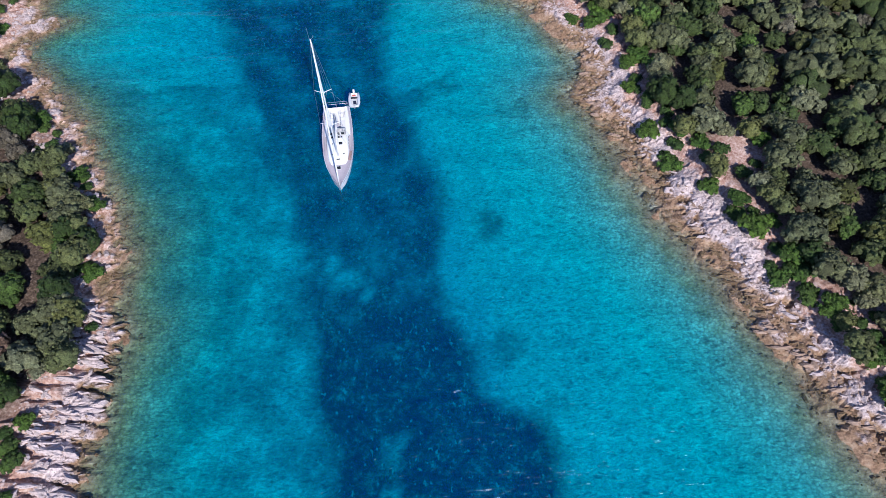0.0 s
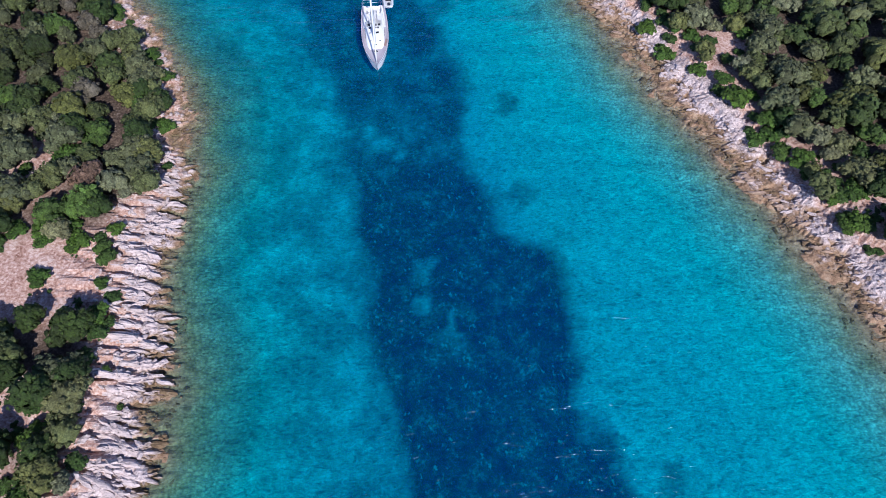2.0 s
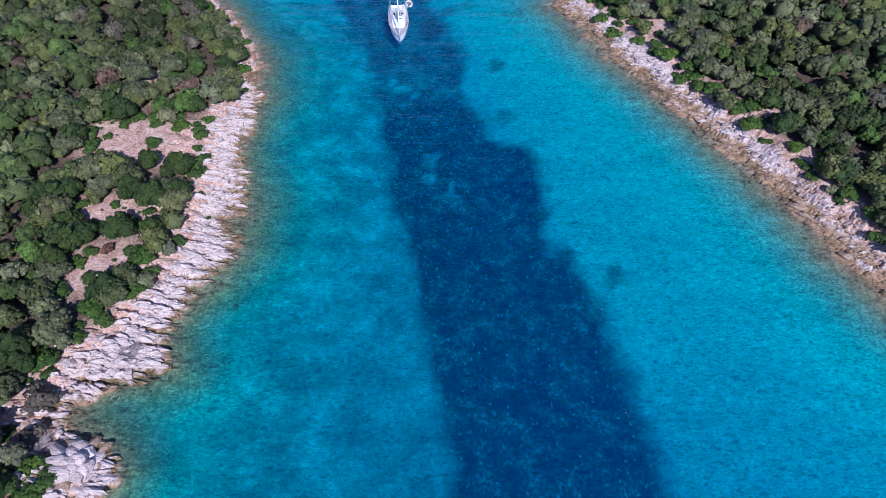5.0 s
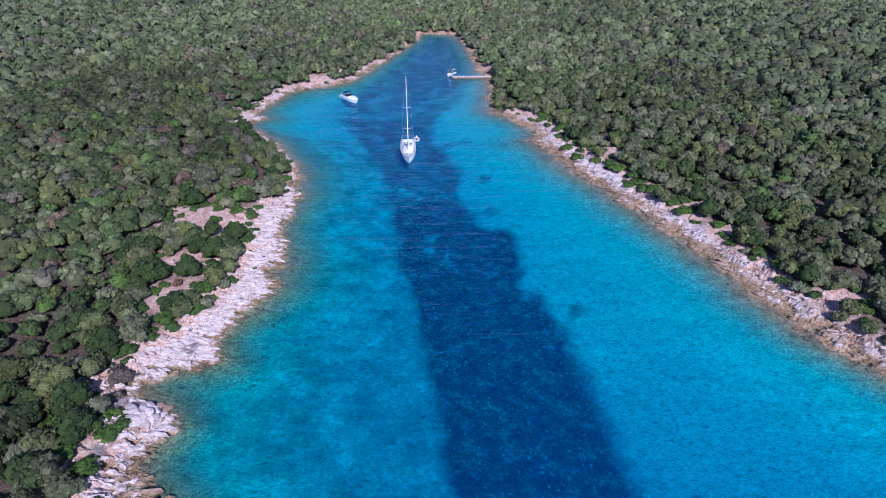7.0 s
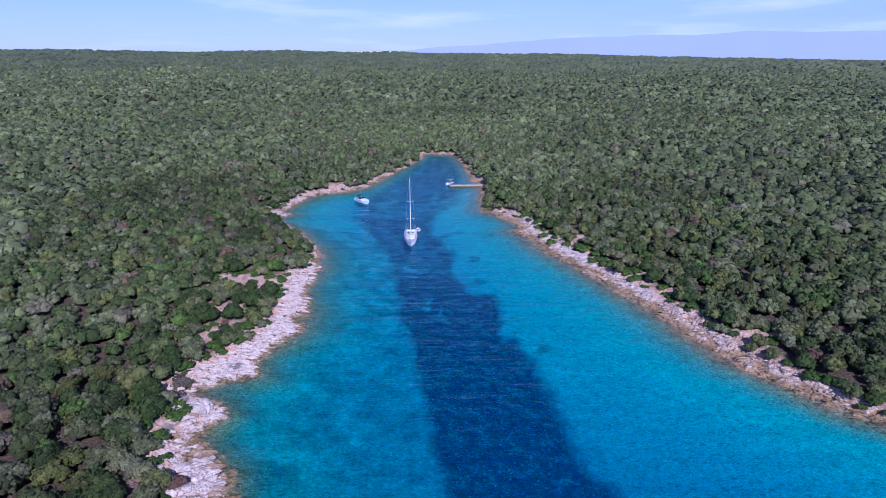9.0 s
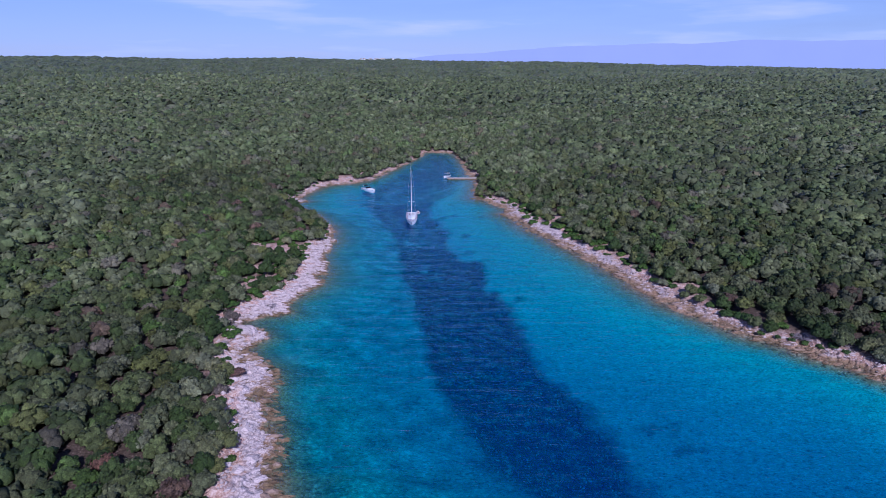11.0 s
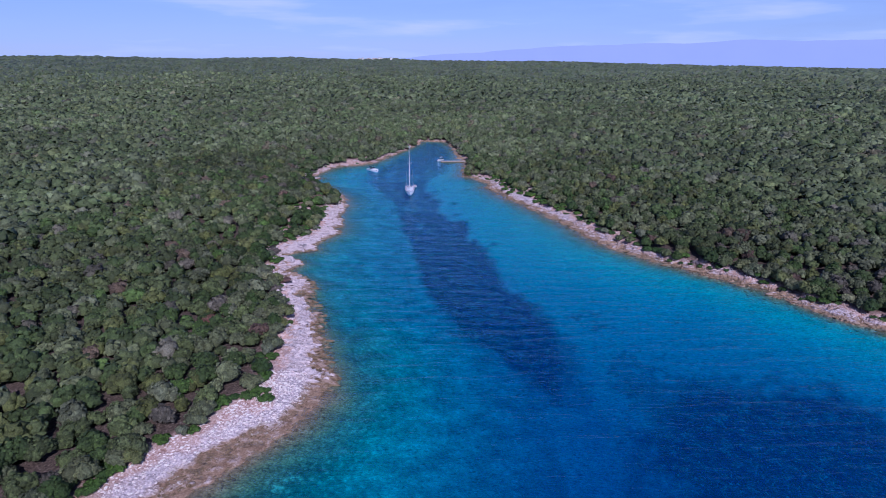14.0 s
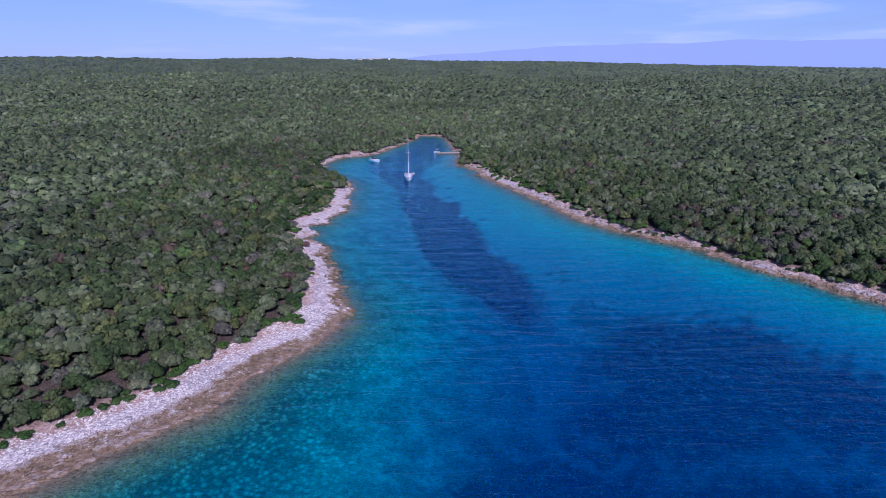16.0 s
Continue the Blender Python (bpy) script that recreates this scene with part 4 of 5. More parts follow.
        # steering pedestal and wheel
        bm = box(bmesh.new(), (side * 0.72, 0.888 * L, 1.05), (0.3, 0.26, 0.86), 0.05)
        ped = part("steering_pedestal", bm, M_GEL, yacht)
        bm = bmesh.new()
        ringpts = [(side * 0.72 + 0.42 * math.cos(a), 0.905 * L, 1.25 + 0.42 * math.sin(a)) for a in np.linspace(0, 2 * math.pi, 21)]
        tube(bm, ringpts, 0.018, 6)
        for a in (0, 2.1, 4.2):
            tube(bm, [(side * 0.72, 0.905 * L, 1.25), (side * 0.72 + 0.42 * math.cos(a), 0.905 * L, 1.25 + 0.42 * math.sin(a))], 0.01, 5)
        part("steering_wheel", bm, M_STEEL, ped, "thin steel steering wheel")
    bm = box(bmesh.new(), (0, 0.76 * L, 1.12), (0.42, 1.5, 0.09), 0.03)
    box(bm, (0, 0.76 * L, 0.86), (0.16, 0.7, 0.48), 0.02)
    part("cockpit_table", bm, M_TEAK, yacht)
    # spray hood
    rows = []
    for k in range(6):
        a = k / 5 * 1.25
        y = 0.600 * L + 1.1 * (1 - math.cos(a)) * 1.2
        z = 1.62 + 0.66 * math.sin(a)
        rows.append([(-1.28, y + 0.3, 1.50), (-1.22, y, 1.5 + (z - 1.5) * 0.75), (-0.8, y - 0.1, z), (0, y - 0.14, z + 0.06), (0.8, y - 0.1, z), (1.22, y, 1.5 + (z - 1.5) * 0.75), (1.28, y + 0.3, 1.50)])
    bm = loft(bmesh.new(), rows)
    bmesh.ops.solidify(bm, geom=bm.faces[:], thickness=0.02)
    hood = part("spray_hood", bm, M_CANVAS, yacht, "pale canvas spray hood", smooth=True)
    for wx0, wide in ((-0.86, 0.42), (0.05, 0.62), (0.80, 0.40)):
        bm = box(bmesh.new(), (wx0, 0.603 * L, 1.98), (wide, 0.03, 0.30), 0.01, (-38, 0, 0))
        part("hood_window", bm, M_GLASS, hood, "dark clear panel")
    # mast, spreaders and boom
    my, top = 5.2, 20.9
    bm = loft(bmesh.new(), [[(0.10 * k * math.cos(a), my + 0.02 * z / 20 + 0.14 * k * math.sin(a), z) for a in np.linspace(0, 2 * math.pi, 12, endpoint=False)]
                            for z, k in ((1.5, 1.0), (8, 1.0), (14, 0.95), (18, 0.8), (top, 0.62))], closed=True)
    mast = part("mast", bm, M_ALU, yacht, "tall white aluminium mast", smooth=True)
    for z, w in ((7.6, 1.32), (13.2, 1.02)):
        for side in (-1, 1):
            bm = tube(bmesh.new(), [(side * 0.08, my, z), (side * w, my + 0.34, z + 0.12)], [0.055, 0.03], 7)
            part("spreader", bm, M_ALU, mast)
    bm = tube(bmesh.new(), [(-0.05, my - 0.1, top), (-0.12, my - 0.14, top + 1.6)], 0.022, 5)
    part("antenna", bm, M_STEEL, mast)
    bm = tube(bmesh.new(), [(0.05, my + 0.1, top), (0.28, my + 0.25, top + 0.05), (0.34, my + 0.26, top + 0.32)], 0.025, 5)
    part("wind_vane", bm, M_STEEL, mast)
    boom = part("boom", tube(bmesh.new(), [(0, my + 0.2, 2.75), (0.05, my + 5.6, 2.95)], [0.11, 0.10], 10), M_ALU, yacht, smooth=True)
    bm = loft(bmesh.new(), [[(0.05 * u + w * math.cos(a), my + 0.3 + 5.1 * u, 3.02 + h * math.sin(a)) for a in np.linspace(0, 2 * math.pi, 10, endpoint=False)]
                            for u, w, h in ((0, 0.16, 0.34), (0.2, 0.2, 0.26), (0.6, 0.19, 0.2), (1.0, 0.1, 0.12))], closed=True)
    part("sail_cover", bm, M_CANVAS, boom, "folded sail in a pale cover", smooth=True)
    bm = tube(bmesh.new(), [(0, 0.30, 1.55), (0, 0.9, 3.2), (0.0, my - 0.7, top - 4.2), (0, my - 0.12, top - 0.3)], [0.07, 0.11, 0.075, 0.02], 8)
    part("furled_genoa", bm, M_CANVAS, yacht, "furled foresail rolled on its stay", smooth=True)
    for side in (-1, 1):
        bm = tube(bmesh.new(), [(side * 2.0, my + 0.5, 1.2), (side * 1.32, my + 0.34, 7.72), (side * 1.02, my + 0.34, 13.32), (side * 0.08, my, top - 0.3)], 0.018, 5)
        part("shroud", bm, M_STEEL, yacht)
        bm = tube(bmesh.new(), [(side * 1.9, my + 0.9, 1.2), (side * 0.1, my, 7.5)], 0.016, 5)
        part("lower_shroud", bm, M_STEEL, yacht)
        bm = tube(bmesh.new(), [(side * 1.7, L - 0.2, 1.25), (side * 0.15, my + 4.4, 9.2), (0, my + 0.1, top - 0.1)], 0.015, 5)
        part("backstay", bm, M_STEEL, yacht)
        # guard rails
        bm = bmesh.new()
        for h in (0.32, 0.62):
            tube(bm, [(side * hull_half(t) * 0.97, t * L, sheer(t) + h) for t in (0.1, 0.2, 0.32, 0.44, 0.56, 0.68, 0.8, 0.9)], 0.008, 4)
        part("guard_wire", bm, M_STEEL, yacht)
        for t in (0.2, 0.32, 0.44, 0.56, 0.68, 0.8):
            bm = tube(bmesh.new(), [(side * hull_half(t) * 0.97, t * L, sheer(t)), (side * hull_half(t) * 0.97, t * L, sheer(t) + 0.64)], 0.014, 5)
            part("stanchion", bm, M_STEEL, yacht)
    bm = bmesh.new()
    for h in (0.35, 0.68):
        tube(bm, [(hull_half(0.1) * 0.95, 0.1 * L, 1.4 + h), (0.32, 0.35, 1.44 + h), (0, 0.02, 1.46 + h), (-0.32, 0.35, 1.44 + h), (-hull_half(0.1) * 0.95, 0.1 * L, 1.4 + h)], 0.014, 6)
    for sx in (-0.32, 0.32):
        tube(bm, [(sx, 0.35, 1.40), (sx, 0.35, 2.1)], 0.014, 5)
    part("pulpit", bm, M_STEEL, yacht, "tubular steel bow rail")
    bm = bmesh.new()
    tube(bm, [(-1.75, L - 1.0, 1.2), (-1.78, L - 0.5, 2.2), (-1.5, L - 0.3, 2.5), (1.5, L - 0.3, 2.5), (1.78, L - 0.5, 2.2), (1.75, L - 1.0, 1.2)], 0.03, 7)
    tube(bm, [(-1.7, L - 0.1, 1.9), (1.7, L - 0.1, 1.9)], 0.02, 6)
    for sx in (-1.6, 0, 1.6):
        tube(bm, [(sx, L - 0.1, 1.2), (sx, L - 0.1, 1.9)], 0.018, 6)
    part("stern_arch", bm, M_STEEL, yacht, "steel arch over the stern")
    bm = box(bmesh.new(), (0, 0.3, 1.5), (0.22, 0.7, 0.12), 0.03)
    tube(bm, [(0, -0.1, 1.5), (0, -0.28, 1.2), (0, -0.1, 0.95)], [0.04, 0.05, 0.07], 6)
    part("anchor_roller", bm, M_STEEL, yacht)
    part("anchor_chain", tube(bmesh.new(), [(0, -0.12, 1.4), (0.15, -1.1, 0.4), (0.35, -2.6, -1.2)], 0.012, 5), M_BLACK, yacht)
    # a bag on the side deck
    bm = box(bmesh.new(), (1.62, 0.36 * L, 1.35), (0.35, 1.5, 0.26), 0.11, (0, 0, -12))
    part("sail_bag", bm, plain("dusky_canvas", (0.40, 0.27, 0.24), 0.9, 0, 0.1, 8.0, 0.3), yacht, "brownish bag lying on the side deck")
    return yacht


build_yacht(pose(0, 0, 0, 0, 0, 2.9))


def build_dinghy(m):
    d = thing("inflatable_dinghy", "pale grey inflatable dinghy moored behind the yacht", "dinghy", m)
    pts = [(-0.62, 1.65, 0.36), (-0.66, 0.6, 0.34), (-0.62, -0.6, 0.36), (-0.45, -1.15, 0.44), (0, -1.45, 0.52), (0.45, -1.15, 0.44), (0.62, -0.6, 0.36), (0.66, 0.6, 0.34), (0.62, 1.65, 0.36)]
    rad = [0.08, 0.23, 0.23, 0.22, 0.2, 0.22, 0.23, 0.23, 0.08]
    part("tube", tube(bmesh.new(), pts, rad, 10), M_TUBE, d, smooth=True)
    part("floor", box(bmesh.new(), (0, 0.1, 0.16), (1.0, 2.4, 0.08), 0.02), M_TUBE, d)
    part("transom", box(bmesh.new(), (0, 1.28, 0.40), (0.95, 0.06, 0.42), 0.02), M_GEL, d)
    part("thwart", box(bmesh.new(), (0, 0.45, 0.46), (1.0, 0.3, 0.05), 0.015), M_BLACK, d, "dark bench")
    part("fuel_can", box(bmesh.new(), (0.05, -0.35, 0.33), (0.42, 0.5, 0.26), 0.05), M_NAVY, d)
    o = part("outboard", box(bmesh.new(), (0, 1.5, 0.82), (0.3, 0.38, 0.42), 0.08), M_GEL, d, "white outboard motor")
    part("outboard_leg", box(bmesh.new(), (0, 1.5, 0.3), (0.12, 0.18, 0.75), 0.03), M_BLACK, o)
    part("cushion", box(bmesh.new(), (0, 0.95, 0.44), (0.5, 0.26, 0.14), 0.05), M_RED, d)
    return d


build_dinghy(pose(1.72, 16.3, 0.0, 0, 0, 2))


# ---- motor cruiser ----
def build_cruiser(m):
    L = 9.6
    boat = thing("motor_cruiser", "white motor cruiser with a dark canopy, at anchor", "motor boat", m)

    def half(t):
        return 1.62 * float(np.interp(t, [0, 0.05, 0.15, 0.3, 0.5, 0.8, 1.0], [0.03, 0.24, 0.55, 0.84, 1.0, 1.0, 0.95]))

    ts = [0, 0.03, 0.08, 0.15, 0.25, 0.4, 0.55, 0.7, 0.85, 1.0]

    def sheer(t):
        return 1.55 - 0.42 * t

    def ring(t):
        b, s = half(t), sheer(t)
        rake = 1.3 * (1 - min(1, t / 0.2))
        p = [(b, t * L + 0, s), (b * 0.97, t * L + rake * 0.25, s * 0.7), (b * 0.86, t * L + rake * 0.6, 0.25), (b * 0.7, t * L + rake * 0.8, 0.0), (0, t * L + rake, -0.35)]
        return p + [(-x, y, z) for x, y, z in p[-2::-1]]

    bm = loft(bmesh.new(), [ring(t) for t in ts])
    bm.faces.new([bm.verts.new(p) for p in ring(1.0)])
    hull = part("hull", bm, M_GEL, boat, smooth=True)
    for side in (-1, 1):
        bm = loft(bmesh.new(), [[(side * (half(t) * 0.975 + 0.012), t * L + 0.1, sheer(t) * 0.78), (side * (half(t) * 0.985 + 0.012), t * L + 0.05, sheer(t) * 0.88)] for t in ts[2:]])
        part("hull_stripe", bm, M_NAVY, hull)
    bm = loft(bmesh.new(), [[(-half(t) * 0.99, t * L, sheer(t)), (-half(t) * 0.6, t * L, sheer(t) + h), (0, t * L, sheer(t) + h * 1.15), (half(t) * 0.6, t * L, sheer(t) + h), (half(t) * 0.99, t * L, sheer(t))]
                            for t, h in ((0, 0), (0.06, 0.05), (0.15, 0.14), (0.3, 0.26), (0.42, 0.32), (0.5, 0.36))])
    part("foredeck", bm, M_GEL, boat, smooth=True)
    part("foredeck_cushion", box(bmesh.new(), (0, 0.28 * L, 1.74), (1.3, 1.7, 0.1), 0.04, (-1.5, 0, 0)), M_CANVAS, boat)
    bm = box(bmesh.new(), (0, 0.76 * L, 0.62), (2.7, 4.2, 0.08))
    for side in (-1, 1):
        box(bm, (side * 1.42, 0.75 * L, 1.0), (0.22, 4.6, 0.78), 0.05)
    box(bm, (0, 0.985 * L, 0.95), (2.8, 0.2, 0.7), 0.05)
    part("cockpit_well", bm, M_GEL, boat)
    bm = bmesh.new()
    rows = []
    for a in np.linspace(-1.25, 1.25, 9):
        x_, y_ = 1.42 * math.sin(a) / math.sin(1.25), 0.5 * L + 1.3 * (1 - math.cos(a))
        rows.append([(x_, y_, 1.62), (x_ * 0.9, y_ + 0.42, 2.25)])
    loft(bm, rows)
    bmesh.ops.solidify(bm, geom=bm.faces[:], thickness=0.03)
    ws = part("windscreen", bm, M_GLASS, boat, "dark raked windscreen")
    part("screen_frame", tube(bmesh.new(), [r[1] for r in rows], 0.035, 6), M_STEEL, ws)
    bm = loft(bmesh.new(), [[(-1.35, y_, z_ - 0.12), (-0.8, y_, z_), (0, y_, z_ + 0.06), (0.8, y_, z_), (1.35, y_, z_ - 0.12)] for y_, z_ in ((0.68 * L, 2.60), (0.75 * L, 2.70), (0.82 * L, 2.66))])
    bmesh.ops.solidify(bm, geom=bm.faces[:], thickness=0.03)
    part("canopy", bm, M_NAVY, boat, "navy canvas sun canopy", smooth=True)
    for side in (-1, 1):
        part("canopy_pole", tube(bmesh.new(), [(side * 1.4, 0.7 * L, 1.3), (side * 1.33, 0.66 * L, 2.55)], 0.02, 5), M_STEEL, boat)
        part("helm_seat", box(bmesh.new(), (side * 0.6, 0.63 * L, 1.1), (0.6, 0.55, 0.9), 0.1), M_CANVAS, boat)
    bm = bmesh.new()
    tube(bm, [(-1.5, 0.86 * L, 1.3), (-1.35, 0.84 * L, 2.45), (0, 0.84 * L, 2.6), (1.35, 0.84 * L, 2.45), (1.5, 0.86 * L, 1.3)], [0.12, 0.1, 0.09, 0.1, 0.12], 8)
    part("radar_arch", bm, M_GEL, boat, smooth=True)
    part("stern_bench", box(bmesh.new(), (0, 0.90 * L, 0.95), (2.3, 0.7, 0.5), 0.08), M_CANVAS, boat)
    part("swim_platform", box(bmesh.new(), (0, L + 0.45, 0.3), (2.8, 0.95, 0.1), 0.04), M_TEAK, boat)
    bm = bmesh.new()
    tube(bm, [(side * half(t) * 0.93, t * L, sheer(t) + 0.6) for side, t in ((-1, 0.45), (-1, 0.25), (-1, 0.1), (-1, 0.02), (1, 0.02), (1, 0.1), (1, 0.25), (1, 0.45))], 0.016, 5)
    for side in (-1, 1):
        for t in (0.1, 0.25, 0.45):
            tube(bm, [(side * half(t) * 0.93, t * L, sheer(t)), (side * half(t) * 0.93, t * L, sheer(t) + 0.6)], 0.014, 5)
    part("bow_rail", bm, M_STEEL, boat)
    part("antenna", tube(bmesh.new(), [(0.9, 0.84 * L, 2.5), (0.95, 0.85 * L, 4.6)], 0.015, 5), M_STEEL, boat)
    return boat


build_cruiser(pose(-18.8, 51.6, -0.22, 0, 0, 38))


# ---- jetty and the boat beside it ----
def build_jetty():
    j = thing("jetty", "low pale concrete jetty on a stone footing", "jetty", pose(-0.6, 82.4, 0))
    part("walkway", box(bmesh.new(), (22.2, 0, 0.62), (15.4, 1.25, 0.24), 0.04), M_PIER, j)
    part("stone_base", box(bmesh.new(), (22.4, 0, -0.9), (15.0, 1.7, 2.8), 0.15), M_ROCK_DARK, j, "brown stone footing in the water")
    for x_ in (15.0, 19.0, 23.0):
        bm = tube(bmesh.new(), [(x_, 0.45, 0.72), (x_, 0.45, 1.0), (x_, 0.45, 1.06)], [0.07, 0.06, 0.1], 8)
        part("bollard", bm, M_STEEL, j)
    return j


build_jetty()


def build_day_boat(m):
    L = 5.6
    b = thing("day_boat", "small white boat with a pale sun awning at the jetty", "boat", m)
    ts = [0, 0.06, 0.18, 0.35, 0.55, 0.8, 1.0]

    def half(t):
        return 1.08 * float(np.interp(t, [0, 0.1, 0.3, 0.6, 1], [0.04, 0.5, 0.92, 1, 0.88]))

    rows = []
    for t in ts:
        h, s = half(t), 0.85 - 0.2 * t
        p = [(h, t * L, s), (h * 0.92, t * L + 0.15 * (1 - t), 0.3), (h * 0.6, t * L + 0.3 * (1 - t), -0.1), (0, t * L + 0.4 * (1 - t), -0.25)]
        rows.append(p + [(-x, y, z) for x, y, z in p[-2::-1]])
    bm = loft(bmesh.new(), rows)
    bm.faces.new([bm.verts.new(p) for p in rows[-1]])
    part("hull", bm, M_GEL, b, smooth=True)
    part("floor", box(bmesh.new(), (0, 3.3, 0.25), (1.7, 4.0, 0.06)), M_TEAK, b)
    bm = loft(bmesh.new(), [[(-half(t) * 0.98, t * L, 0.86 - 0.2 * t), (0, t * L, 0.92 - 0.2 * t), (half(t) * 0.98, t * L, 0.86 - 0.2 * t)] for t in (0, 0.06, 0.18, 0.35)])
    part("foredeck", bm, M_GEL, b)
    bm = loft(bmesh.new(), [[(-0.95, y_, 1.98), (-0.5, y_, 2.1), (0.5, y_, 2.1), (0.95, y_, 1.98)] for y_ in (1.9, 3.4, 4.9)])
    bmesh.ops.solidify(bm, geom=bm.faces[:], thickness=0.03)
    part("awning", bm, M_CANVAS, b)
    for side in (-1, 1):
        for y_ in (1.95, 4.85):
            part("awning_pole", tube(bmesh.new(), [(side * 0.95, y_, 0.6), (side * 0.93, y_, 2.0)], 0.018, 5), M_STEEL, b)
        part("bench", box(bmesh.new(), (side * 0.72, 3.6, 0.45), (0.4, 2.4, 0.35), 0.05), M_CANVAS, b)
    o = part("outboard", box(bmesh.new(), (0, L + 0.25, 0.95), (0.36, 0.46, 0.5), 0.1), M_BLACK, b)
    part("outboard_leg", box(bmesh.new(), (0, L + 0.25, 0.3), (0.14, 0.2, 0.9), 0.03), M_BLACK, o)
    return b


build_day_boat(pose(12.4, 84.6, 0, 0, 0, -32))


# ---- far houses on the ridge ----
def build_house(w, l, h, m, group):
    house = thing("house", "white rendered house with terracotta roof among trees", "house", m, group)
    bm = box(bmesh.new(), (0, 0, h / 2 - 3), (w, l, h + 6))
    wall = part("wall", bm, M_PLASTER, house)
    bm = bmesh.new()
    a, e = w / 2 + 0.5, l / 2 + 0.5
    vs = [bm.verts.new(p) for p in ((-a, -e, h), (a, -e, h), (a, e, h), (-a, e, h), (0, -e, h + w * 0.24), (0, e, h + w * 0.24))]
    for f in ((0, 1, 4), (1, 2, 5, 4), (2, 3, 5), (3, 0, 4, 5), (0, 3, 2, 1)):
        bm.faces.new([vs[k] for k in f])
    part("roof", bm, M_TILE, house)
    for k in (-0.28, 0.28):
        for z_ in (1.6, 4.6):
            if z_ < h - 0.8:
                part("window", box(bmesh.new(), (k * w, -l / 2 - 0.02, z_), (1.2, 0.12, 1.4)), M_GLASS, house)
    return house


def ridge_top(x, y):
    return float(ground_height(np.array([x]), np.array([y]), False)[0] + far_height(np.array([x]), np.array([y]))[0])


g = np.random.default_rng(55)
first = None
for k, a in enumerate((-7.35, -7.05, -6.55, -6.4, -6.0, -5.75, -5.45, -5.3, -5.15, -4.25)):
    a, r = radians(a), g.uniform(3050, 3160)
    hx, hy = r * math.sin(a), r * math.cos(a) - 100
    m = pose(hx, hy, ridge_top(hx, hy) + float(g.uniform(3.0, 7.0)), 0, 0, float(g.uniform(-60, 60)))
    if k % 3 == 0:
        first = build_house(float(g.uniform(9, 13)), float(g.uniform(8, 11)), float(g.uniform(5, 9)), m, "houses on the ridge")
    else:
        copy_thing(first, m)


# ---- trees and shrubs along the shore ----
def build_plant(name, label, category, tint, R, H, sprays, clumps, heads, size, seed, trunk, group):
    """A tree or shrub: trunk with limbs, and a crown of leaf clumps."""
    p = thing(name, label, category, None, group)
    v, f, col, soft = crown_arrays(np.zeros((1, 3)), np.array([R]), np.array([H]), np.array([tint]), clumps, heads, size, sprays, seed)
    link_mesh("crown", v, f, M_SHORE_LEAF, p, soft, attrs=(("tint", "FLOAT_COLOR", col),))
    g = random.Random(seed)
    bm = bmesh.new()
    tube(bm, [(0, 0, -0.4), (0.05, 0.03, H * 0.2), (0.1 * R, -0.05 * R, H * 0.5)], [trunk * 1.25, trunk, trunk * 0.6], 5)
    for k in range(4):
        a = k * 1.57 + g.uniform(-0.4, 0.4)
        tube(bm, [(0.03, 0.02, H * 0.18), (math.cos(a) * R * 0.3, math.sin(a) * R * 0.3, H * 0.42), (math.cos(a) * R * 0.55, math.sin(a) * R * 0.55, H * 0.62)], [trunk * 0.6, trunk * 0.4, trunk * 0.15], 4)
    part("trunk", bm, M_BARK, p)
    return p


def build_dry_bush(name, label, R, H, n, seed, group, material):
    """A leafless thicket of thin twigs."""
    p = thing(name, label, "shrub", None, group)
    g = np.random.default_rng(seed)
    bm = bmesh.new()
    for _ in range(n):
        a, e = g.uniform(0, 6.28), g.uniform(0.15, 1.3)
        l = g.uniform(0.6, 1.0)
        q = Vector((math.cos(a) * math.cos(e) * R * l, math.sin(a) * math.cos(e) * R * l, math.sin(e) * H * l))
        s = Vector((g.uniform(-0.3, 0.3) * R, g.uniform(-0.3, 0.3) * R, -0.1))
        tube(bm, [s, (s + q) * 0.55 + Vector((0, 0, 0.1 * H)), s * 0.4 + q], [0.03, 0.022, 0.008], 3)
    part("twigs", bm, material, p)
    return p


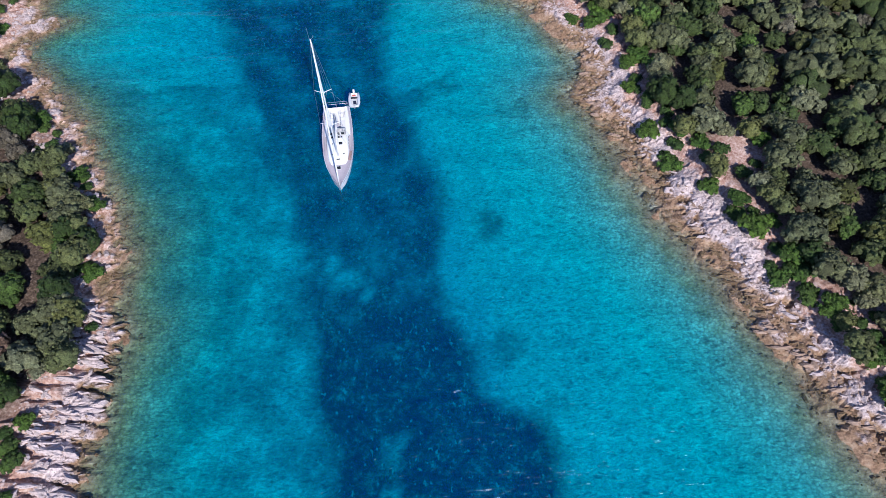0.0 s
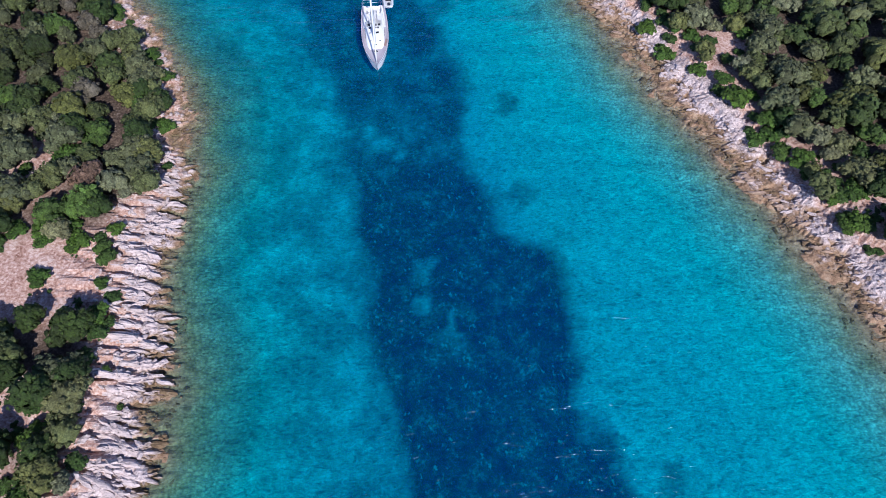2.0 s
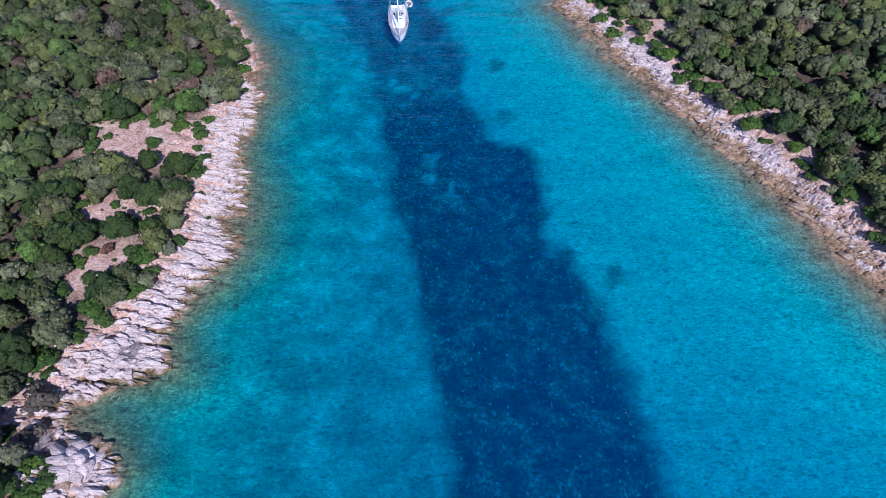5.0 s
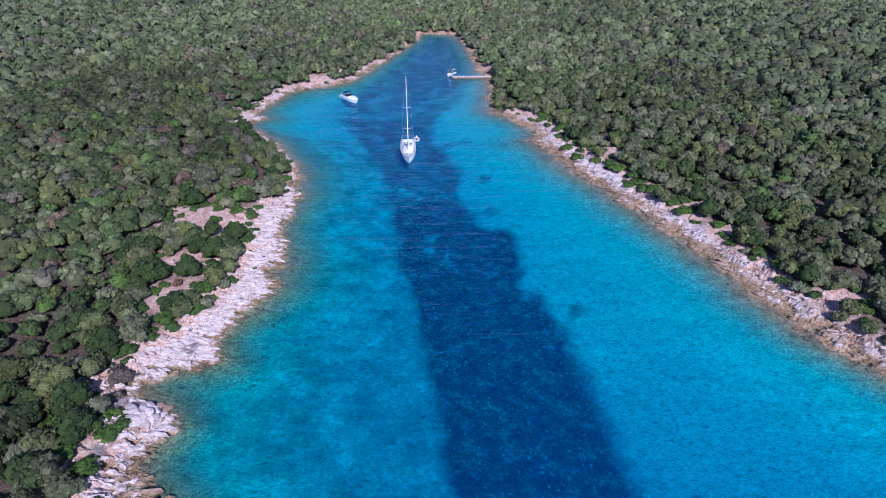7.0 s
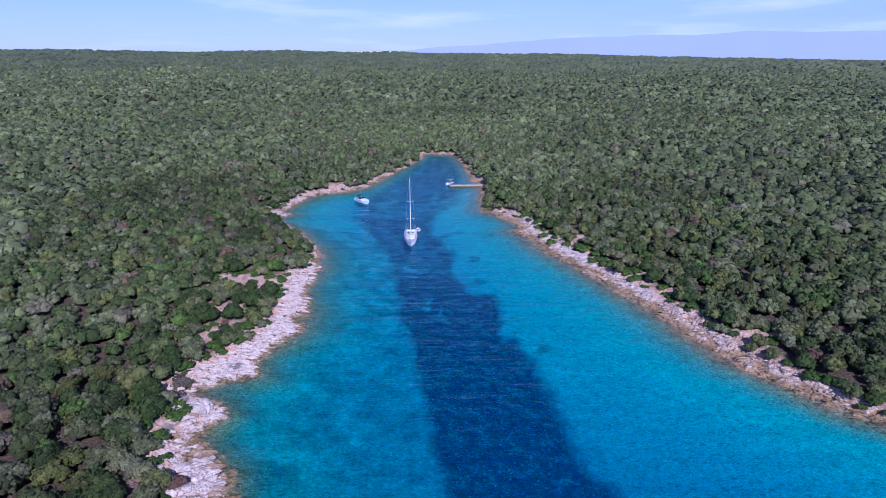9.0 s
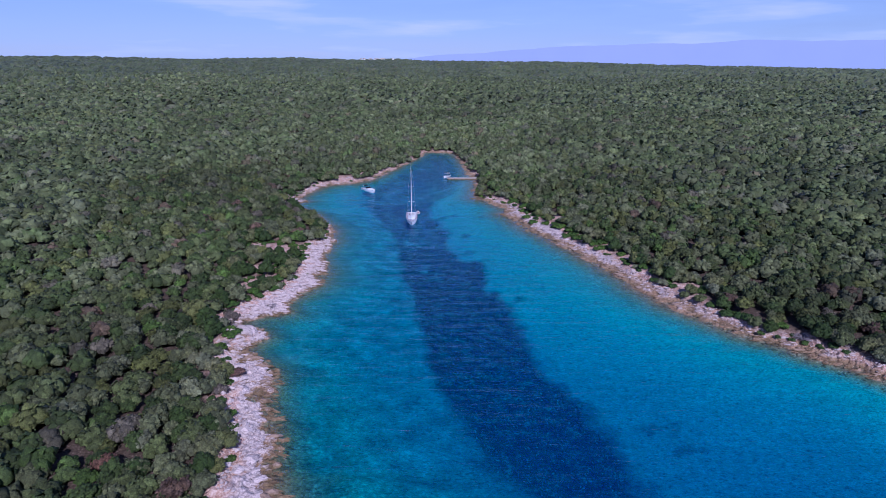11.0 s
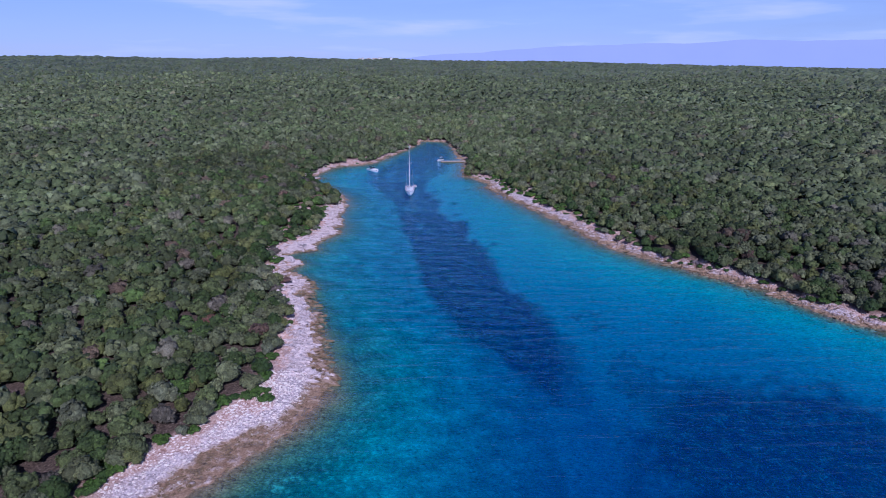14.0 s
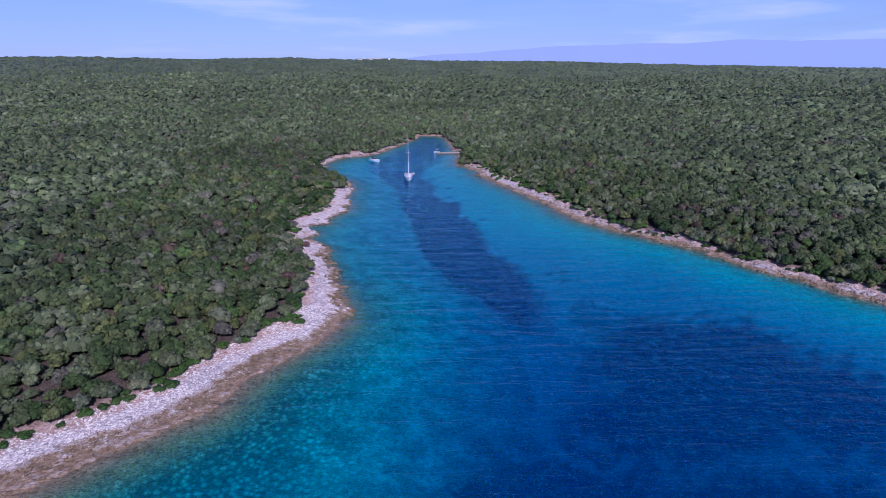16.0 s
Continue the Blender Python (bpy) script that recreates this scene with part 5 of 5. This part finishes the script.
GREY, SILVER, DARK, BRIGHT, OLIVE, PALE, RUST, DUSK = [tuple(t) for t in TINTS]
KINDS = {
    "green": build_plant("mastic_shrub", "bright green mounded mastic shrub on the rocks", "shrub", BRIGHT, 1.85, 1.6, 110, 130, 5, 0.24, 201, 0.07, "shore shrubs"),
    "low": build_plant("mastic_shrub", "low dark green mastic shrub beside pale rock", "shrub", (0.042, 0.080, 0.017), 1.3, 1.1, 70, 80, 3, 0.22, 203, 0.05, "shore shrubs"),
    "tree": build_plant("oak_tree", "dense dark green evergreen oak", "tree", DARK, 2.1, 3.7, 110, 140, 6, 0.29, 205, 0.14, "shore trees"),
    "grey": build_plant("olive_tree", "grey-green wild olive tree with loose crown", "tree", SILVER, 2.2, 3.6, 130, 140, 7, 0.29, 207, 0.15, "shore trees"),
    "juniper": build_plant("juniper_tree", "yellowish green juniper with pointed clumps", "tree", (0.096, 0.112, 0.040), 1.8, 3.3, 110, 130, 4, 0.26, 209, 0.12, "shore trees"),
    "pale": build_plant("olive_tree", "pale silvery olive tree among the scrub", "tree", PALE, 1.8, 2.8, 110, 120, 5, 0.27, 211, 0.11, "shore trees"),
    "rust": build_plant("heather_bush", "rusty brown drying heather bush", "bush", RUST, 1.6, 2.2, 110, 80, 5, 0.3, 213, 0.08, "shore shrubs"),
    "dusk": build_plant("heather_bush", "brownish grey half-dry heather bush", "bush", DUSK, 1.6, 2.2, 110, 80, 5, 0.3, 215, 0.08, "shore shrubs"),
    "dry": build_dry_bush("dead_shrub", "leafless purplish grey dead shrub on the rocks", 2.2, 0.7, 260, 217, "dead shrubs", M_TWIG),
}
used = set()


def plant(kind, x, y, s=1.0, turn=None):
    z = float(ground_height(np.array([x]), np.array([y]))[0])
    t = (x * 57.3 + y * 31.7) % 360 if turn is None else turn
    m = pose(x, y, z - 0.12, 0, 0, t)
    ob = KINDS[kind]
    if kind in used:
        ob = copy_thing(ob, m)
    else:
        used.add(kind)
        ob.matrix_basis = m
    ob.scale = (s, s, s * (0.92 + 0.16 * ((x * 7.3 + y * 3.1) % 1)))
    return ob


# plants that stand out one by one: kind, x, y, size
NAMED_EAST = [("green", 43.3, 6.9, 1.05), ("green", 44.7, 1.3, 1.1), ("low", 46.3, 4.3, 1.0), ("green", 49.2, 3.6, 0.9), ("low", 51.6, 2, 1.0),
              ("green", 48.6, -3.5, 0.9), ("low", 50.8, -7.7, 1.1), ("green", 52.0, -10.4, 1.25), ("low", 53.4, -2, 1), ("low", 55.4, -19.6, 1.25),
              ("juniper", 57.6, -26.6, 1.05), ("green", 37.0, 31.7, 0.8), ("green", 39.6, 30.2, 0.9), ("low", 41, 25, 1.0), ("juniper", 48, 23, 1.0)]
NAMED_MID = [("green", 62.5, -27.2, 1.1), ("green", 67.6, -32, 1.2), ("low", 65.6, -21, 1.2), ("grey", 60.3, 2.5, 1.1), ("grey", 59.4, -7.2, 1.2),
             ("low", 81.2, -81.5, 1.7), ("low", 78.4, -78.8, 1.5), ("dry", 89.4, -90.6, 1.25), ("dry", 96.5, -96.5, 1.2), ("low", 76.8, -67.5, 1.1), ("low", 69.6, -54.0, 1.2),
             ("dry", -31.3, -73.2, 0.95), ("dry", -36.2, -92.5, 0.9), ("rust", -38.3, -133.4, 1.15), ("rust", -28.4, -106.2, 0.9), ("dusk", -45, -113, 1.1)]
NAMED_WEST = [("green", -39, -35, 0.85), ("green", -36, -30, 1.0), ("tree", -34.3, -25.5, 0.9), ("low", -32.4, -32.2, 1.0), ("tree", -45, -28.6, 1.1),
              ("green", -31.5, -40, 0.95), ("juniper", -29.4, -21.8, 1.1), ("low", -32, -45, 1.2), ("tree", -34.2, -49.2, 1.25), ("grey", -44.5, -43.6, 1.3),
              ("grey", -46, -17.5, 1.2), ("green", -33, -59.2, 1.1), ("juniper", -34.4, -63, 1.05), ("low", -29.8, -56, 0.9), ("rust", -38.5, -58, 0.6),
              ("juniper", -31.6, -8.4, 1.2), ("low", -27.4, -50.3, 0.4), ("low", -35.3, -40.1, 0.4)]
NAMED_OUTER = [("juniper", -45.2, -83.2, 1.7), ("juniper", -42.4, -79.4, 1.2), ("dusk", -39.2, -79.2, 1.25), ("dusk", -38.2, -83.6, 0.85), ("dry", -37.2, -84.6, 0.9), ("green", -37.0, -87.4, 1.0), ("green", -39.4, -93.2, 1.2),
               ("low", -34.8, -86.6, 0.9), ("pale", -44.2, -79.0, 1.0), ("grey", -39.8, -71.5, 1.2), ("green", -37.2, -67.4, 1.15), ("low", -34.4, -59.6, 1.1),
               ("tree", -42.2, -85.6, 1.3), ("low", -33.4, -115, 1.2), ("dusk", -29.4, -112.5, 0.9), ("tree", -32.5, -122.4, 1.0), ("pale", -35, -129, 1.15),
               ("tree", -33, -135.5, 1.0), ("juniper", -25.6, -137.5, 1.2), ("low", -22.6, -150, 1.2), ("low", -24, -161.5, 0.9), ("low", -36, -187, 1.2)]
NAMED_OUTER += [("green", -35.2, -90.2, 1.0), ("green", -36.2, -95, 1.1), ("low", -34.2, -88.2, 0.9), ("green", -38.4, -89.6, 1.05), ("grey", -39.6, -97.2, 1.2), ("tree", -39, -90.6, 1.2),
                ("green", -41.8, -88.2, 1.65), ("juniper", -42.0, -93.2, 1.2), ("grey", -36.4, -98.6, 1.0), ("low", -33.2, -99.6, 0.9), ("pale", -43, -94.6, 1.2)]
NAMED = NAMED_EAST + NAMED_MID + NAMED_WEST + NAMED_OUTER
for kind, x_, y_, s_ in NAMED:
    plant(kind, x_, y_, s_)

g = np.random.default_rng(303)
x, y = scatter(-70, 150, -232, 76, 2.6, 301)
room = scrub_room(x, y)
ok = (room > 0.2) & (room <= HERO_EDGE) & in_view_land(x, y)
taken = np.array([(n[1], n[2], n[3]) for n in NAMED])
far = np.min(np.hypot(x[:, None] - taken[None, :, 0], y[:, None] - taken[None, :, 1]) - 1.2 * taken[None, :, 2], 1) > 0.7
spots = [(a, b, c) for a, b, c in zip(x[ok & far], y[ok & far], room[ok & far])]
for x_, y_, r_ in spots:
    if r_ < 1.4:
        kind = ["green", "low", "low", "green", "juniper", "low"][int(g.integers(0, 6))]
        s_ = g.uniform(0.65, 1.1)
    else:
        kind = ["tree", "grey", "juniper", "grey", "green", "tree", "pale", "juniper", "grey", "tree"][int(g.integers(0, 10))]
        s_ = g.uniform(0.85, 1.25)
    plant(kind, float(x_), float(y_), float(s_))
# low shrubs between them and out on the rock
x, y = scatter(-66, 140, -225, 70, 2.9, 305)
room = scrub_room(x, y)
taken = np.array([(n[1], n[2]) for n in NAMED] + [(s[0], s[1]) for s in spots])
far = np.min(np.hypot(x[:, None] - taken[None, :, 0], y[:, None] - taken[None, :, 1]), 1) > 1.55
ok = (room > -0.6) & (room < 3.4) & far & in_view_land(x, y)
for x_, y_ in zip(x[ok], y[ok]):
    plant(["low", "green", "low", "low", "low", "pale"][int(g.integers(0, 6))], float(x_), float(y_), float(g.uniform(0.5, 0.95)))
# mounded shrubs on the stony ground between the rocks and the trees of the eastern shore
x, y = scatter(36, 100, -100, 40, 2.5, 311)
room, d = scrub_room(x, y, False), inland(x, y)
taken = np.array([(n[1], n[2]) for n in NAMED])
far = np.min(np.hypot(x[:, None] - taken[None, :, 0], y[:, None] - taken[None, :, 1]), 1) > 1.9
ok = (room > -3.4) & (room < 0.3) & (d > 5.2) & far & (fractal(x * 0.13, y * 0.13, 57, 2) > -0.25)
for x_, y_ in zip(x[ok], y[ok]):
    plant(["green", "low", "green"][int(g.integers(0, 3))], float(x_), float(y_), float(g.uniform(0.6, 1.0)))
# tufts and small shrubs on the bare ground
for _ in range(46):
    k_ = BARE[int(g.integers(0, 7))]
    x_, y_ = k_[0] + g.uniform(-1, 1) * k_[2], k_[1] + g.uniform(-1, 1) * k_[3]
    if inland(x_, y_) > 5.0:
        plant("low", float(x_), float(y_), float(g.uniform(0.14, 0.4)))


# ---- rocks along the shore ----
def rock_mesh(name, seed, long, wide, high, material, blocky=0.5):
    """A broken block of limestone with flat facets."""
    g = random.Random(seed)
    bm = bmesh.new()
    bmesh.ops.create_icosphere(bm, subdivisions=2, radius=1.0)
    noise_at = Vector((seed * 3.1, seed * 1.7, 0))
    planes = [Vector((g.gauss(0, 1), g.gauss(0, 1), g.gauss(0, 0.8))).normalized() for _ in range(9)]
    cuts = [g.uniform(0.55, 0.86) for _ in planes]
    for v in bm.verts:
        for p_, c_ in zip(planes, cuts):
            e = v.co.dot(p_)
            if e > c_:
                v.co -= p_ * (e - c_) * 0.95
        v.co *= 1 + 0.16 * noise.noise(v.co * 1.7 + noise_at)
        v.co.x *= long
        v.co.y *= wide
        v.co.z *= high
    me = bpy.data.meshes.new(name)
    bmesh.ops.recalc_face_normals(bm, faces=bm.faces[:])
    bm.to_mesh(me)
    bm.free()
    me.materials.append(material)
    return me


SLABS = [rock_mesh("rock", 400 + k, 1.4 + 0.5 * (k % 3), 0.30 + 0.09 * (k % 4), 0.42 + 0.06 * (k % 3), M_ROCK) for k in range(8)]
BLOCKS = [rock_mesh("rock", 440 + k, 0.75 + 0.2 * (k % 3), 0.6 + 0.1 * (k % 4), 0.45, M_ROCK) for k in range(8)]
STAINED = [rock_mesh("rock", 470 + k, 0.8 + 0.3 * (k % 3), 0.55 + 0.12 * (k % 4), 0.38, M_ROCK_DARK) for k in range(6)]


def lay(me, x, y, s, turn, tilt, sink=0.12):
    z = float(ground_height(np.array([x]), np.array([y]))[0])
    ob = new("rock", me)
    ob.parent = ground
    ob.matrix_basis = pose(x, y, z - sink * s, tilt, 0, turn) @ Matrix.Diagonal((s, s, s, 1))
    return ob


def rock_spots(line, lo, hi, per_metre, y0, y1, seed):
    """Spots along a waterline, at lo to hi metres inland."""
    g = np.random.default_rng(seed)
    mid = (line[1:] + line[:-1]) / 2
    seg = np.hypot(*(line[1:] - line[:-1]).T)
    pick = (mid[:, 1] > y0) & (mid[:, 1] < y1)
    mid, seg = mid[pick], seg[pick]
    n = int(seg.sum() * per_metre)
    at = mid[g.choice(len(mid), n, p=seg / seg.sum())] + g.normal(0, 0.8, (n, 2))
    return at, g


count = 0
plan_rocks = (
    (west_line, -76, -17, 1.55, 0.0, 6.5, SLABS, "slab", 501), (west_line, -98, -76, 1.6, -0.3, 5.0, BLOCKS, "block", 503),
    (west_line, -152, -98, 1.1, -0.5, 8.0, SLABS, "slab", 505), (east_line, -110, 30, 0.22, 2.0, 4.6, BLOCKS, "block", 507),
    (east_line, -110, 20, 0.25, -2.0, 0.8, STAINED, "block", 509), (west_line, -216, -150, 0.3, -3.5, 2.5, STAINED, "block", 511))
for line, y0, y1, rate, lo, hi, meshes, style, seed in plan_rocks:
    at, g = rock_spots(line, lo, hi, rate, y0, y1, seed)
    for px_, py_ in at:
        # step inland along the slope of the plan
        e = 0.8
        nx = float(inland(px_ + e, py_) - inland(px_ - e, py_))
        ny = float(inland(px_, py_ + e) - inland(px_, py_ - e))
        q = math.hypot(nx, ny) or 1
        w = g.uniform(lo, hi) - float(inland(px_, py_))
        x_, y_ = px_ + nx / q * w, py_ + ny / q * w
        if count >= 340:
            break
        if style == "slab":
            lay(meshes[int(g.integers(0, len(meshes)))], x_, y_, float(g.uniform(0.55, 1.15)), float(-12 + g.normal(0, 9)), float(g.uniform(8, 28)), 0.2)
        else:
            lay(meshes[int(g.integers(0, len(meshes)))], x_, y_, float(g.uniform(0.3, 0.9)), float(g.uniform(0, 360)), float(g.uniform(-14, 14)), 0.15)
        count += 1
# a few single rocks that stand in the water or out on the points
for x_, y_, s_, me_ in ((58.3, -42.6, 0.9, STAINED[1]), (-27.4, -75.3, 1.0, BLOCKS[2]), (-30.6, -85.6, 2.1, BLOCKS[4]), (-32.6, -86.8, 1.9, BLOCKS[1]), (-29.7, -88.2, 0.9, BLOCKS[0]),
                        (-20.6, -65.5, 0.8, STAINED[0]), (-24.0, -180.6, 1.0, BLOCKS[3]), (62.0, -46.0, 0.8, STAINED[3])):
    lay(me_, x_, y_, s_, x_ * 13, 5, 0.05)


# the tall outcrop on the western point
OUTCROP = [rock_mesh("rock", 490 + k, 1.0 + 0.25 * (k % 3), 0.75 + 0.15 * (k % 2), 0.7, M_ROCK) for k in range(5)]
g = np.random.default_rng(57)
for k in range(17):
    a, q = k * 2.4, math.sqrt((k + 0.4) / 17)
    lay(OUTCROP[k % 5] if q < 0.8 else STAINED[k % 6], -32.6 + 2.7 * q * math.cos(a), -86.4 + 2.5 * q * math.sin(a), float(g.uniform(0.85, 1.45)), float(g.uniform(0, 360)), float(g.uniform(-24, 24)), 0.45 * q - 0.55)


# loose stones, too many to count: pale shingle and broken rock
def stones(name, label, line, y0, y1, lo, hi, n, size, material, seed):
    g = np.random.default_rng(seed + 5000)
    at, _ = rock_spots(line, lo, hi, n / 100.0, y0, y1, seed)
    at = at[:n]
    e = 0.8
    nx = inland(at[:, 0] + e, at[:, 1]) - inland(at[:, 0] - e, at[:, 1])
    ny = inland(at[:, 0], at[:, 1] + e) - inland(at[:, 0], at[:, 1] - e)
    q = np.hypot(nx, ny) + 1e-6
    w = g.uniform(lo, hi, len(at)) - inland(at[:, 0], at[:, 1])
    x, y = at[:, 0] + nx / q * w, at[:, 1] + ny / q * w
    z = ground_height(x, y)
    k = np.array([(1, 0, 0), (-1, 0, 0), (0, 1, 0), (0, -1, 0), (0, 0, 1), (0, 0, -1), (0.62, 0.62, 0.45), (-0.62, 0.6, 0.42), (-0.6, -0.62, 0.45), (0.6, -0.6, 0.4)])
    kf = np.array([(4, 0, 6), (4, 6, 2), (0, 2, 6), (4, 2, 7), (4, 7, 1), (2, 1, 7), (4, 1, 8), (4, 8, 3), (1, 3, 8), (4, 3, 9), (4, 9, 0), (3, 0, 9), (5, 2, 0), (5, 1, 2), (5, 3, 1), (5, 0, 3)])
    s = (size[0] + (size[1] - size[0]) * g.uniform(0, 1, len(x)) ** 2.2)[:, None, None] * g.uniform(0.6, 1.3, (len(x), 1, 3)) * np.array([1.9, 0.6, 0.75] if "slab" in name else [1.25, 1.0, 0.6])
    v = k[None] * s * g.uniform(0.75, 1.2, (len(x), 10, 1))
    a = g.uniform(0, 6.28, len(x)) if "slab" not in name else g.normal(-0.2, 0.25, len(x))
    c_, s_ = np.cos(a)[:, None], np.sin(a)[:, None]
    v = np.stack([v[..., 0] * c_ - v[..., 1] * s_, v[..., 0] * s_ + v[..., 1] * c_, v[..., 2]], -1) + np.stack([x, y, z], -1)[:, None]
    ob = link_mesh(name, v.reshape(-1, 3), (kf[None] + (np.arange(len(x)) * 10)[:, None, None]).reshape(-1, 3), material)
    return tagged(ob, label, "stones", kind="stuff")


stones("shore_stones", "broken pale limestone along the eastern shore", east_line, -150, 170, 1.8, 6.2, 4200, (0.08, 0.3), M_ROCK, 601)
stones("shore_stones", "broken pale limestone along the western shore", west_line, -150, 170, 0.0, 7.5, 5200, (0.12, 0.48), M_ROCK, 603)
stones("shore_blocks", "jumbled pale limestone blocks at the western water's edge", west_line, -152, -96, -1.2, 7.0, 420, (0.25, 1.1), M_ROCK, 611)
stones("shore_slabs", "tilted limestone slabs of the western shore", west_line, -98, -14, -0.6, 5.6, 1100, (0.25, 0.75), M_ROCK, 613)
stones("shore_slabs", "broken limestone ledges of the eastern shore", east_line, -150, 60, 1.4, 4.8, 500, (0.15, 0.55), M_ROCK, 615)
stones("shore_stones", "stained brown limestone rubble along the eastern shore", east_line, -150, 120, 0.2, 4.2, 2400, (0.1, 0.42), M_ROCK_DARK, 617)
stones("shore_slabs", "brown stained limestone ledges running into the water", west_line, -156, -94, -2.0, 1.0, 420, (0.3, 0.95), M_ROCK_DARK, 619)
stones("shore_slabs", "brown stained limestone ledges at the eastern waterline", east_line, -150, 30, -0.6, 2.2, 420, (0.2, 0.7), M_ROCK_DARK, 621)
stones("shingle", "pale shingle beach of small limestone stones", west_line, -222, -150, 2.4, 12.0, 6500, (0.07, 0.30), M_SHINGLE, 605)
stones("wet_stones", "brown algae-covered stones at the waterline", east_line, -150, 60, -3.0, 2.2, 1500, (0.08, 0.30), M_ROCK_DARK, 607)
stones("wet_stones", "brown algae-covered stones at the western waterline", west_line, -222, 40, -2.5, 0.8, 1800, (0.10, 0.36), M_ROCK_DARK, 609)
